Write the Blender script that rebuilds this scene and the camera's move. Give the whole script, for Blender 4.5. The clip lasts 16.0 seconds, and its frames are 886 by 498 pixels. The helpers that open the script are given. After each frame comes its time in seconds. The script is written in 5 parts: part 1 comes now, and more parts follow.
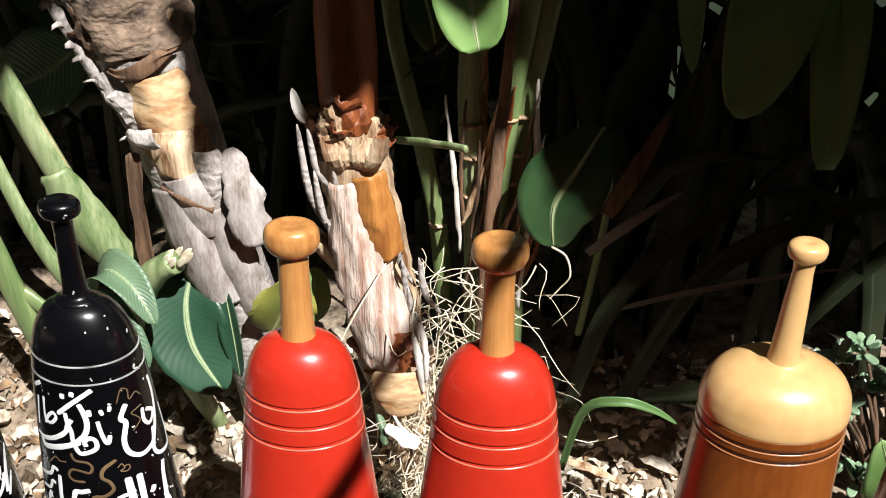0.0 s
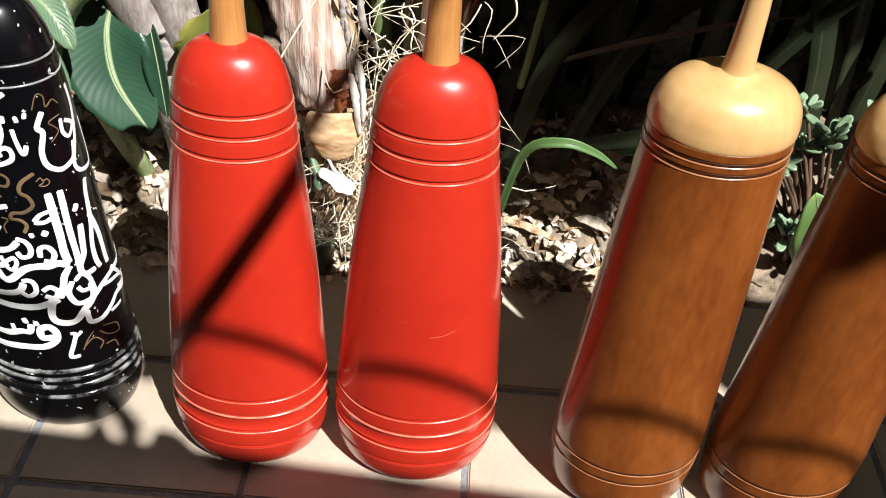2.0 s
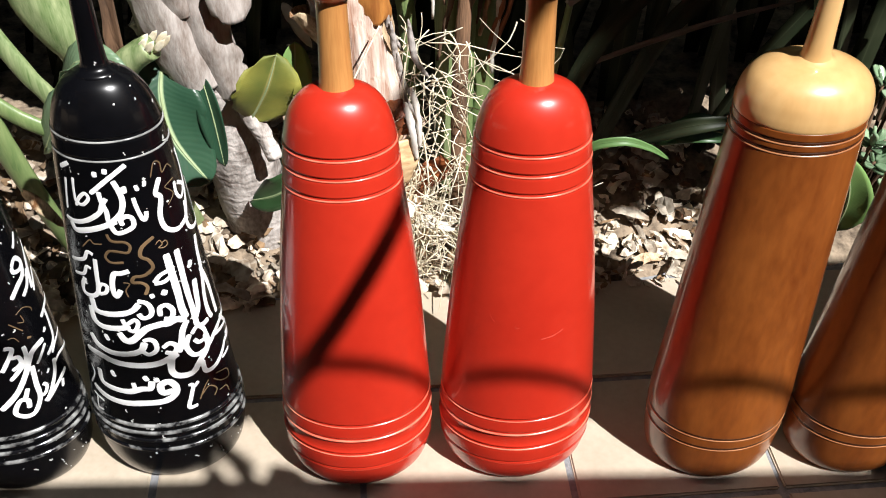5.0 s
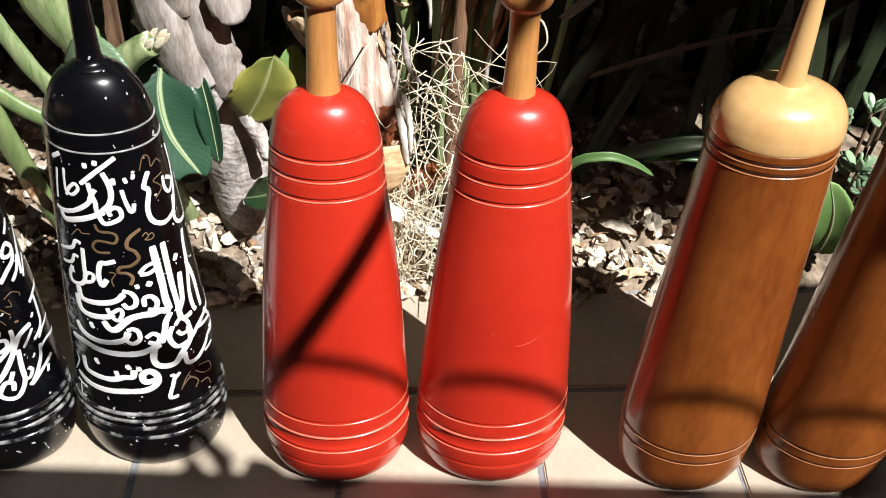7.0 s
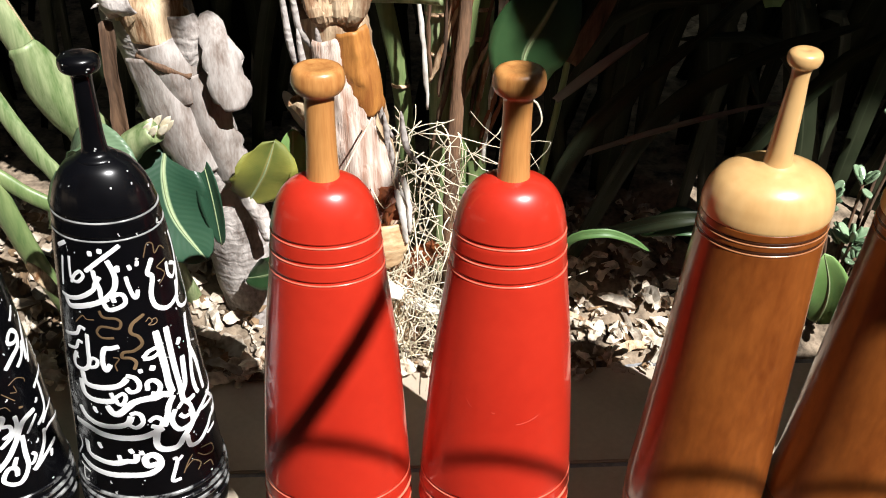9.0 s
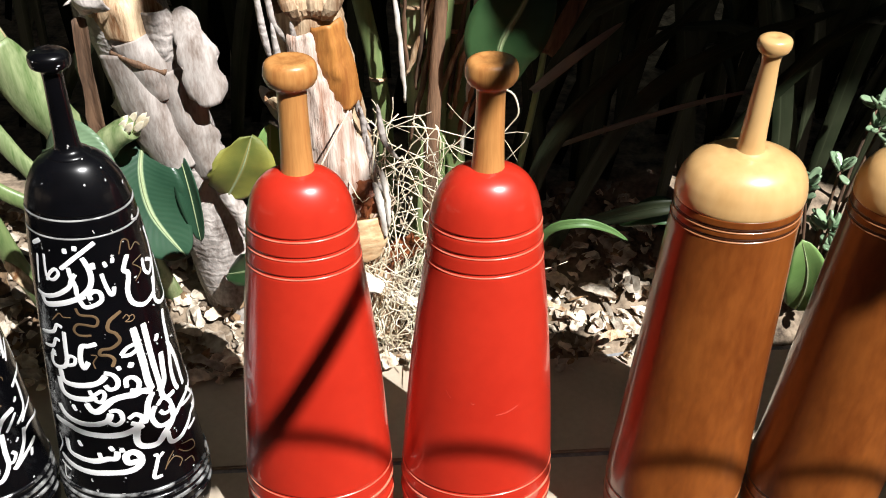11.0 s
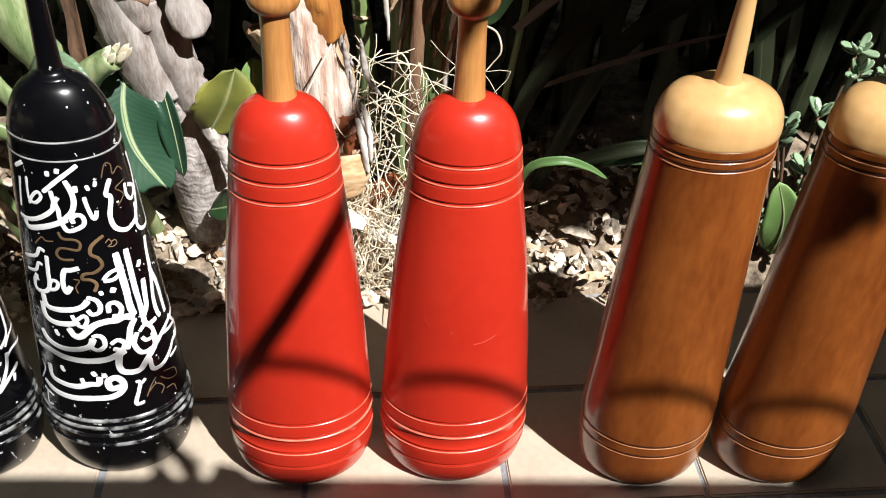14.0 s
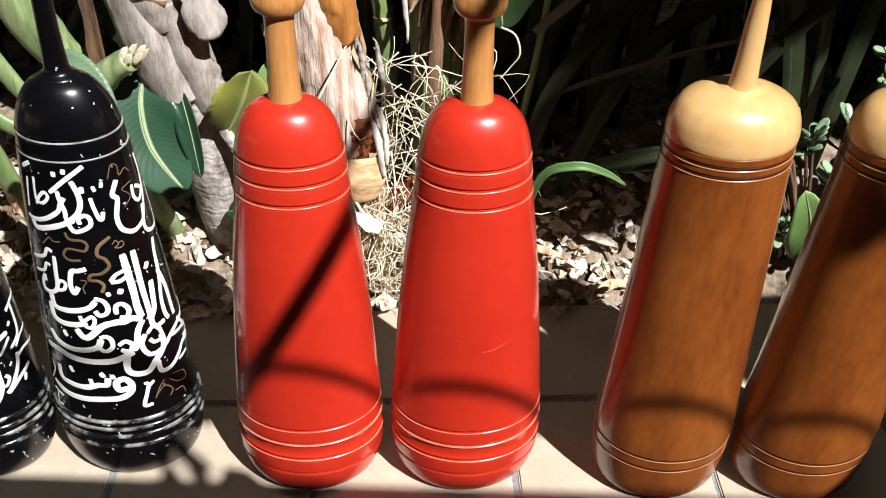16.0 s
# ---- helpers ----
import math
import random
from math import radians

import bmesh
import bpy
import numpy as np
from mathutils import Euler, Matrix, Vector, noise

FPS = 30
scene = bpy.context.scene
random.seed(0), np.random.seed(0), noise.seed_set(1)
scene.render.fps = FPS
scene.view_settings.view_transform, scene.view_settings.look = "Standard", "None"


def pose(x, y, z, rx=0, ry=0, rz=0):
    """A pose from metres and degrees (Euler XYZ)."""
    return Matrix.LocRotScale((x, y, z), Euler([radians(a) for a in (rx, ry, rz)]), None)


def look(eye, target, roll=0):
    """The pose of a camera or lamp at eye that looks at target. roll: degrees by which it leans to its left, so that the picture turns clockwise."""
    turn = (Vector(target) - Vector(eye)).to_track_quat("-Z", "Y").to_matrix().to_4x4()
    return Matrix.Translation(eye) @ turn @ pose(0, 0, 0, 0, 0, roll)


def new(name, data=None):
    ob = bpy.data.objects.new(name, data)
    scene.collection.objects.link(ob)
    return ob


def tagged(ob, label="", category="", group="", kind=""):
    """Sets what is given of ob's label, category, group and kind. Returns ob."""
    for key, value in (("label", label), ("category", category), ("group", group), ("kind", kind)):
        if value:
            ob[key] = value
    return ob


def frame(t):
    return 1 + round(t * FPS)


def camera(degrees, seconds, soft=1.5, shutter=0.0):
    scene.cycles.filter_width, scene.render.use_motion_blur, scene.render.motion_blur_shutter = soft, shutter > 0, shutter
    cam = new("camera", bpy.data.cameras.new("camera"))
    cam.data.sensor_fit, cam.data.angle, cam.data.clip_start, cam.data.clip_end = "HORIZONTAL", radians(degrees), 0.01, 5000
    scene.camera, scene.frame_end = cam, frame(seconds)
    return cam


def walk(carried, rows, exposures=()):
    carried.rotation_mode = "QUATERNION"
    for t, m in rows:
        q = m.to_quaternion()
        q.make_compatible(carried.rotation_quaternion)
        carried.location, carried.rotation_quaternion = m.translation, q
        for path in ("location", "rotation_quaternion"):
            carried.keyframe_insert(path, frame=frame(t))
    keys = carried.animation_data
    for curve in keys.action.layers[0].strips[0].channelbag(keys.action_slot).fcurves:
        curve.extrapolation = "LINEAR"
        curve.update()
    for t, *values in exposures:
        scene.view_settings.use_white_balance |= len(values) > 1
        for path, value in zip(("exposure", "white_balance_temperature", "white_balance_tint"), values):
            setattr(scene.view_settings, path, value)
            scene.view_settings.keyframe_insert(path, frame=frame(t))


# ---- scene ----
cam = camera(47.9, 16.0, soft=1.0)
PATH = [
    (0, (0.161, 0.122, 1.15), (0.008, 1.854, 0.163), 0.2),
    (0.5, (0.166, 0.127, 1.145), (0.051, 1.827, 0.097), 0.6),
    (1, (0.159, 0.123, 1.087), (0.139, 1.741, -0.089), 2.2),
    (1.5, (0.156, 0.106, 1.043), (0.188, 1.647, -0.231), 5.6),
    (2, (0.157, 0.101, 1.038), (0.164, 1.636, -0.243), 5.0),
    (2.5, (0.159, 0.107, 1.079), (0.107, 1.732, -0.086), 3.0),
    (3, (0.16, 0.111, 1.083), (0.04, 1.692, -0.136), -0.1),
    (3.5, (0.092, 0.095, 1.073), (0.137, 1.625, -0.215), 0.4),
    (4, (-0.031, 0.057, 1.078), (0.109, 1.58, -0.211), -1.3),
    (4.2, (-0.047, 0.055, 1.07), (0.108, 1.576, -0.22), -0.3),
    (6.3, (0.011, 0.049, 1.107), (0.087, 1.633, -0.112), 0.7),
    (6.5, (0.011, 0.043, 1.104), (0.088, 1.619, -0.125), 1.4),
    (7, (0.004, 0.032, 1.096), (0.115, 1.585, -0.16), 2.2),
    (7.5, (0.012, 0.023, 1.092), (0.131, 1.576, -0.162), 2.6),
    (8, (0.017, 0.022, 1.096), (0.132, 1.586, -0.145), 1.9),
    (8.5, (0.009, 0.021, 1.106), (0.115, 1.607, -0.108), 1.9),
    (9, (0.008, 0.027, 1.12), (0.115, 1.66, -0.029), 1.1),
    (11.5, (0.023, 0.022, 1.116), (0.16, 1.642, -0.049), 0.7),
    (12, (0.022, 0.02, 1.111), (0.17, 1.624, -0.075), 0.8),
    (12.5, (0.025, 0.015, 1.109), (0.168, 1.61, -0.089), 0.5),
    (13, (0.024, 0.011, 1.103), (0.163, 1.585, -0.124), 0.3),
    (13.5, (0.023, 0.001, 1.101), (0.156, 1.58, -0.119), 0.6),
    (14, (0.024, -0.011, 1.096), (0.183, 1.568, -0.122), 2.1),
    (14.5, (0.028, -0.017, 1.095), (0.183, 1.57, -0.112), 1.6),
    (15, (0.037, -0.021, 1.093), (0.17, 1.565, -0.118), 1.8),
    (15.5, (0.041, -0.017, 1.094), (0.168, 1.569, -0.118), 1.2),
    (16, (0.066, 0.004, 1.088), (0.139, 1.591, -0.127), 1.0),
]
walk(cam, [(t, look(eye, target, roll)) for t, eye, target, roll in PATH])

# ---- light ----
TO_SUN = Vector((0.455, -0.645, 0.955)).normalized()
scene.view_settings.exposure = 0.75
world = bpy.data.worlds.new("sky")
scene.world = world
world.use_nodes = True
sky = world.node_tree.nodes.new("ShaderNodeTexSky")
sky.sky_type = "NISHITA"
sky.sun_disc = False
sky.sun_elevation = math.asin(TO_SUN.z)
sky.sun_rotation = math.atan2(TO_SUN.x, TO_SUN.y)
world.node_tree.links.new(sky.outputs[0], world.node_tree.nodes["Background"].inputs[0])
world.node_tree.nodes["Background"].inputs[1].default_value = 0.0038
sun = new("sun", bpy.data.lights.new("sun", "SUN"))
sun.data.energy, sun.data.angle, sun.data.color = 5.0, radians(0.42), (1.0, 0.99, 0.985)
sun.matrix_world = look(TO_SUN * 20, (0, 0, 0))


# ---- materials ----
def material(name, low, high, rough=0.6, scale=8.0, stretch=(1, 1, 1), bump=0.2, fine=60.0, coat=0.0, island=0.0,
             spots=None, spot_scale=90.0, spot_at=0.72, uv=False, rough_var=0.08, ramp_at=(0.48, 0.95), scars=0.0, gloss=0.5):
    """Two colours mixed by noise at two scales, with bump; optional spots, lacquer coat and variation per piece."""
    m = bpy.data.materials.new(name)
    m.use_nodes = True
    n, l = m.node_tree.nodes, m.node_tree.links
    out = n["Principled BSDF"]
    co = n.new("ShaderNodeTexCoord")
    mp = n.new("ShaderNodeMapping")
    mp.inputs["Scale"].default_value = stretch
    l.new(co.outputs["UV" if uv else "Object"], mp.inputs[0])
    big = n.new("ShaderNodeTexNoise")
    big.inputs["Scale"].default_value, big.inputs["Detail"].default_value = scale, 5.0
    l.new(mp.outputs[0], big.inputs["Vector"])
    small = n.new("ShaderNodeTexNoise")
    small.inputs["Scale"].default_value, small.inputs["Detail"].default_value = fine, 6.0
    l.new(mp.outputs[0], small.inputs["Vector"])
    add = n.new("ShaderNodeMath")
    add.operation = "MULTIPLY_ADD"
    l.new(small.outputs[0], add.inputs[0])
    add.inputs[1].default_value = 0.45
    l.new(big.outputs[0], add.inputs[2])
    ramp = n.new("ShaderNodeMapRange")
    ramp.inputs[1].default_value, ramp.inputs[2].default_value = ramp_at
    l.new(add.outputs[0], ramp.inputs[0])
    mix = n.new("ShaderNodeMix")
    mix.data_type = "RGBA"
    l.new(ramp.outputs[0], mix.inputs[0])
    mix.inputs[6].default_value, mix.inputs[7].default_value = (*low, 1), (*high, 1)
    colour = mix.outputs[2]
    if island:
        geo = n.new("ShaderNodeNewGeometry")
        hs = n.new("ShaderNodeHueSaturation")
        mr = n.new("ShaderNodeMapRange")
        mr.inputs[3].default_value, mr.inputs[4].default_value = 1 - island, 1 + island
        l.new(geo.outputs["Random Per Island"], mr.inputs[0])
        l.new(mr.outputs[0], hs.inputs["Value"])
        l.new(colour, hs.inputs["Color"])
        colour = hs.outputs[0]
    if spots:
        v = n.new("ShaderNodeTexNoise")
        v.inputs["Scale"].default_value, v.inputs["Detail"].default_value = spot_scale, 2.0
        l.new(co.outputs["Object"], v.inputs["Vector"])
        gt = n.new("ShaderNodeMath")
        gt.operation = "GREATER_THAN"
        gt.inputs[1].default_value = spot_at
        l.new(v.outputs[0], gt.inputs[0])
        m2 = n.new("ShaderNodeMix")
        m2.data_type = "RGBA"
        l.new(gt.outputs[0], m2.inputs[0])
        l.new(colour, m2.inputs[6])
        m2.inputs[7].default_value = (*spots, 1)
        colour = m2.outputs[2]
    l.new(colour, out.inputs["Base Color"])
    rr = n.new("ShaderNodeMapRange")
    rr.inputs[3].default_value, rr.inputs[4].default_value = max(0.02, rough - rough_var), min(1, rough + rough_var)
    l.new(big.outputs[0], rr.inputs[0])
    l.new(rr.outputs[0], out.inputs["Roughness"])
    if bump:
        b = n.new("ShaderNodeBump")
        b.inputs["Strength"].default_value, b.inputs["Distance"].default_value = bump, 0.004
        l.new(add.outputs[0], b.inputs["Height"])
        l.new(b.outputs[0], out.inputs["Normal"])
        if scars:
            wv = n.new("ShaderNodeTexWave")
            wv.bands_direction = "Z"
            wv.inputs["Scale"].default_value, wv.inputs["Distortion"].default_value = scars, 9.0
            wv.inputs["Detail"].default_value, wv.inputs["Detail Scale"].default_value = 4.0, 2.0
            l.new(co.outputs["Object"], wv.inputs["Vector"])
            b2 = n.new("ShaderNodeBump")
            b2.inputs["Strength"].default_value, b2.inputs["Distance"].default_value = 0.35, 0.0022
            l.new(wv.outputs["Fac"], b2.inputs["Height"])
            l.new(b.outputs[0], b2.inputs["Normal"])
            l.new(b2.outputs[0], out.inputs["Normal"])
    out.inputs["Coat Weight"].default_value = coat
    out.inputs["Specular IOR Level"].default_value = gloss
    out.inputs["Coat Roughness"].default_value = 0.06
    return m


def leaf_material(name, low, high, rib, rough=0.35, veins=46.0, bump=0.06, gloss=0.5):
    """A blade with a pale midrib and fine side veins, from its own across/along coordinates; light passes through a little."""
    m = bpy.data.materials.new(name)
    m.use_nodes = True
    n, l = m.node_tree.nodes, m.node_tree.links
    out = n["Principled BSDF"]
    uv = n.new("ShaderNodeTexCoord")
    sep = n.new("ShaderNodeSeparateXYZ")
    l.new(uv.outputs["UV"], sep.inputs[0])
    off = n.new("ShaderNodeMath")
    off.operation = "SUBTRACT"
    off.inputs[1].default_value = 0.5
    l.new(sep.outputs[0], off.inputs[0])
    ab = n.new("ShaderNodeMath")
    ab.operation = "ABSOLUTE"
    l.new(off.outputs[0], ab.inputs[0])
    wave = n.new("ShaderNodeMath")
    wave.operation = "MULTIPLY_ADD"
    l.new(ab.outputs[0], wave.inputs[0])
    wave.inputs[1].default_value = -0.35
    l.new(sep.outputs[1], wave.inputs[2])
    fr = n.new("ShaderNodeMath")
    fr.operation = "MULTIPLY"
    fr.inputs[1].default_value = veins * 6.283
    l.new(wave.outputs[0], fr.inputs[0])
    sn = n.new("ShaderNodeMath")
    sn.operation = "SINE"
    l.new(fr.outputs[0], sn.inputs[0])
    noi = n.new("ShaderNodeTexNoise")
    noi.inputs["Scale"].default_value, noi.inputs["Detail"].default_value = 14.0, 5.0
    l.new(uv.outputs["Object"], noi.inputs["Vector"])
    mix = n.new("ShaderNodeMix")
    mix.data_type = "RGBA"
    mr = n.new("ShaderNodeMapRange")
    mr.inputs[1].default_value, mr.inputs[2].default_value = 0.3, 0.7
    l.new(noi.outputs[0], mr.inputs[0])
    l.new(mr.outputs[0], mix.inputs[0])
    mix.inputs[6].default_value, mix.inputs[7].default_value = (*low, 1), (*high, 1)
    lt = n.new("ShaderNodeMapRange")
    lt.inputs[1].default_value, lt.inputs[2].default_value = 0.045, 0.02
    l.new(ab.outputs[0], lt.inputs[0])
    m2 = n.new("ShaderNodeMix")
    m2.data_type = "RGBA"
    l.new(lt.outputs[0], m2.inputs[0])
    l.new(mix.outputs[2], m2.inputs[6])
    m2.inputs[7].default_value = (*rib, 1)
    l.new(m2.outputs[2], out.inputs["Base Color"])
    out.inputs["Roughness"].default_value = rough
    out.inputs["Specular IOR Level"].default_value = gloss
    b = n.new("ShaderNodeBump")
    b.inputs["Strength"].default_value, b.inputs["Distance"].default_value = bump, 0.003
    l.new(sn.outputs[0], b.inputs["Height"])
    l.new(b.outputs[0], out.inputs["Normal"])
    return m


RED = material("red_lacquer", (0.47, 0.022, 0.010), (0.55, 0.030, 0.013), rough=0.32, scale=5, bump=0.02, coat=0.7, rough_var=0.05)
BLACK = material("black_lacquer", (0.0012, 0.0012, 0.0016), (0.003, 0.003, 0.004), rough=0.25, scale=6, bump=0.012, coat=0.25, gloss=0.45, rough_var=0.02,
                 spots=(0.55, 0.55, 0.52), spot_scale=110.0, spot_at=0.71)
HANDLE = material("honey_handle_wood", (0.36, 0.13, 0.032), (0.58, 0.27, 0.082), rough=0.36, scale=13, stretch=(6, 6, 0.45), bump=0.05, fine=70, coat=0.5, ramp_at=(0.44, 0.86))
CREAM = material("pale_wood", (0.56, 0.31, 0.11), (0.72, 0.45, 0.19), rough=0.34, scale=9, stretch=(2, 2, 0.6), bump=0.03, fine=40, coat=0.6)
BROWN = material("brown_stained_wood", (0.145, 0.033, 0.006), (0.29, 0.083, 0.015), rough=0.33, scale=7, stretch=(2.2, 2.2, 0.7), bump=0.04, fine=60, coat=0.6, ramp_at=(0.46, 0.92))
# Groove edges: worn paint plus the sunlit lip's highlight, both in the colour
RED_LIT_EDGE = material("lit_worn_red_edge", (0.62, 0.07, 0.04), (0.80, 0.24, 0.15), rough=0.25, scale=20, bump=0.02, coat=0.8)
BROWN_LIT_EDGE = material("lit_worn_brown_edge", (0.28, 0.10, 0.04), (0.48, 0.22, 0.10), rough=0.25, scale=20, bump=0.02, coat=0.8)
# Pale streaks on the beads paint sun glints together with worn paint
BEAD = material("glinting_worn_bead", (0.005, 0.005, 0.006), (0.34, 0.34, 0.33), rough=0.14, scale=34, bump=0.03, coat=0.8, ramp_at=(0.70, 0.92))
BLACK_LIT_EDGE = material("lit_worn_black_edge", (0.04, 0.04, 0.04), (0.50, 0.50, 0.48), rough=0.25, scale=20, bump=0.02, coat=0.8)
GROOVE = material("dark_groove_stain", (0.035, 0.010, 0.004), (0.06, 0.018, 0.007), rough=0.35, coat=0.4, bump=0.02)
WHITE = material("white_paint", (0.78, 0.78, 0.76), (0.86, 0.86, 0.84), rough=0.5, scale=30, bump=0.05)
GOLD = material("gold_brown_paint", (0.10, 0.062, 0.030), (0.20, 0.125, 0.062), rough=0.5, scale=30, bump=0.05)
TILE = material("cream_clay_tile", (0.44, 0.36, 0.27), (0.58, 0.49, 0.38), rough=0.62, scale=7, bump=0.12, fine=90)
GROUT = material("grey_grout", (0.15, 0.155, 0.165), (0.34, 0.34, 0.345), rough=0.9, scale=60, bump=0.6, fine=200)
SOIL = material("dry_soil", (0.035, 0.022, 0.013), (0.34, 0.26, 0.18), rough=0.95, scale=26, bump=1.0, fine=120, ramp_at=(0.5, 0.88))
BARK = material("grey_fibrous_bark", (0.075, 0.05, 0.036), (0.52, 0.47, 0.43), rough=0.85, scale=16, stretch=(2.0, 2.0, 1.0), bump=0.75, fine=90, island=0.2, ramp_at=(0.44, 0.82), scars=22.0)
PALEBARK = material("pale_smooth_bark", (0.17, 0.12, 0.09), (0.52, 0.47, 0.43), rough=0.75, scale=14, stretch=(3.0, 3.0, 0.8), bump=0.35, fine=90, ramp_at=(0.45, 0.85))
OLDBARK = material("dark_ragged_bark", (0.035, 0.022, 0.015), (0.36, 0.25, 0.17), rough=0.85, scale=18, stretch=(1.5, 1.5, 2.0), bump=1.0, fine=70, ramp_at=(0.50, 0.90), scars=30.0)
FIBRE = material("frayed_pink_fibre", (0.36, 0.18, 0.11), (0.84, 0.74, 0.64), rough=0.75, scale=16, stretch=(6, 6, 0.35), bump=1.0, fine=60)
SHEATH = material("dry_tan_sheath", (0.20, 0.085, 0.03), (0.70, 0.52, 0.33), rough=0.7, scale=14, stretch=(4, 4, 0.6), bump=0.7, fine=80, island=0.35, ramp_at=(0.52, 0.86))
HUSK = material("dark_brown_husk", (0.035, 0.020, 0.012), (0.20, 0.11, 0.06), rough=0.8, scale=14, stretch=(4, 4, 0.6), bump=0.8, fine=80, island=0.4)
PEEL = material("peeled_tan_bark", (0.38, 0.15, 0.045), (0.76, 0.54, 0.30), rough=0.6, scale=13, stretch=(1, 1, 2), bump=0.7, fine=60, ramp_at=(0.52, 0.82), scars=9.0)
RUST = material("rust_brown_sheath", (0.13, 0.032, 0.010), (0.30, 0.085, 0.022), rough=0.55, scale=12, stretch=(4, 4, 0.5), bump=0.3, fine=70)
ORANGE = material("orange_inner_sheath", (0.26, 0.085, 0.02), (0.52, 0.22, 0.05), rough=0.5, scale=14, stretch=(4, 4, 0.6), bump=0.3, fine=70)
STEM = material("green_stem", (0.10, 0.17, 0.055), (0.24, 0.30, 0.12), rough=0.4, scale=8, stretch=(5, 5, 0.6), bump=0.15, fine=60)
PALESTEM = material("pale_green_stalk", (0.09, 0.16, 0.045), (0.36, 0.41, 0.21), rough=0.45, scale=12, stretch=(6, 6, 0.35), bump=0.15, fine=60)
STRAW = material("dry_straw", (0.50, 0.41, 0.26), (0.84, 0.77, 0.60), rough=0.8, scale=30, bump=0.2, island=0.35)
MULCH = material("dry_leaf_litter", (0.22, 0.14, 0.08), (0.74, 0.65, 0.52), rough=0.85, scale=40, bump=0.7, island=0.5, ramp_at=(0.5, 0.85))
WHITEDRY = material("bleached_dry_leaf", (0.50, 0.45, 0.38), (0.80, 0.77, 0.70), rough=0.8, scale=30, bump=0.4)
DARKMULCH = material("brown_leaf_litter", (0.06, 0.035, 0.02), (0.30, 0.19, 0.10), rough=0.85, scale=40, bump=0.7, island=0.5)
LEAF = leaf_material("deep_green_leaf", (0.022, 0.058, 0.020), (0.042, 0.095, 0.034), (0.30, 0.40, 0.20), rough=0.33, bump=0.035)
GLOSSLEAF = leaf_material("glossy_ribbed_leaf", (0.018, 0.055, 0.030), (0.034, 0.085, 0.046), (0.36, 0.46, 0.26), rough=0.36, veins=22.0, bump=0.045, gloss=0.5)
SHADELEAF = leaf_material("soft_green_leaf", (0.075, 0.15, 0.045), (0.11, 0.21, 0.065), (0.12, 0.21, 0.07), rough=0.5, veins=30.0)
SAGELEAF = leaf_material("grey_green_leaf", (0.085, 0.15, 0.085), (0.15, 0.23, 0.13), (0.30, 0.38, 0.22), rough=0.42, veins=24.0, bump=0.15)
LIGHTLEAF = leaf_material("light_green_leaf", (0.14, 0.26, 0.07), (0.24, 0.38, 0.13), (0.45, 0.52, 0.28), rough=0.4)
YELLOWLEAF = leaf_material("yellowing_leaf", (0.09, 0.12, 0.025), (0.27, 0.26, 0.05), (0.30, 0.27, 0.09), rough=0.55)
# Strap leaves are darkened: the thicket's deep shade sits in their colour
SHADED_BLADE = leaf_material("strap_leaf", (0.012, 0.018, 0.008), (0.028, 0.034, 0.017), (0.035, 0.042, 0.022), rough=0.5, veins=0.5, gloss=0.2)
GREYBLADE = leaf_material("dry_grey_strap", (0.10, 0.088, 0.075), (0.17, 0.150, 0.130), (0.16, 0.14, 0.12), rough=0.7, veins=0.5)
RIB = material("pale_leaf_rib", (0.26, 0.34, 0.16), (0.40, 0.46, 0.26), rough=0.45, scale=20, bump=0.1)
JADE = material("succulent_leaf", (0.13, 0.22, 0.12), (0.30, 0.40, 0.25), rough=0.14, scale=20, bump=0.05, island=0.25)
# Near-black green with the background's deep shade put into the colour
SHADE_GREEN = material("painted_shade_green", (0.008, 0.016, 0.007), (0.022, 0.036, 0.014), rough=0.8, scale=7, bump=0.8, fine=30)
PLASTER = material("added_wall_plaster", (0.20, 0.17, 0.14), (0.30, 0.26, 0.22), rough=0.9, scale=4, bump=0.3)
TIMBER = material("painted_timber", (0.12, 0.08, 0.05), (0.22, 0.15, 0.10), rough=0.6, scale=6, stretch=(1, 8, 8), bump=0.2)
GLASS = bpy.data.materials.new("clear_glass")
GLASS.use_nodes = True
_g = GLASS.node_tree.nodes["Principled BSDF"]
_g.inputs["Base Color"].default_value = (0.93, 0.97, 0.95, 1)
_g.inputs["Transmission Weight"].default_value, _g.inputs["Roughness"].default_value, _g.inputs["IOR"].default_value = 1.0, 0.04, 1.48


# ---- mesh helpers ----
def finish(name, bm, mat, smooth=True):
    me = bpy.data.meshes.new(name)
    bmesh.ops.recalc_face_normals(bm, faces=bm.faces)
    bm.to_mesh(me)
    bm.free()
    me.materials.append(mat)
    if smooth:
        me.polygons.foreach_set("use_smooth", [True] * len(me.polygons))
    return new(name, me)


def part(name, bm, mat, parent, label="", smooth=True):
    ob = finish(name, bm, mat, smooth)
    ob.parent = parent
    if label:
        tagged(ob, label)
    return ob


def lathe(bm, profile, n=72, oval=1.0, cx=0.0, cy=0.0):
    """A turned shape about z from (radius, height) pairs, capped where it ends."""
    rings = []
    for r, z in profile:
        rings.append([bm.verts.new((cx + r * math.cos(2 * math.pi * i / n), cy + oval * r * math.sin(2 * math.pi * i / n), z)) for i in range(n)])
    for a, b in zip(rings, rings[1:]):
        for i in range(n):
            bm.faces.new((a[i], a[(i + 1) % n], b[(i + 1) % n], b[i]))
    bm.faces.new(rings[0][::-1])
    bm.faces.new(rings[-1])


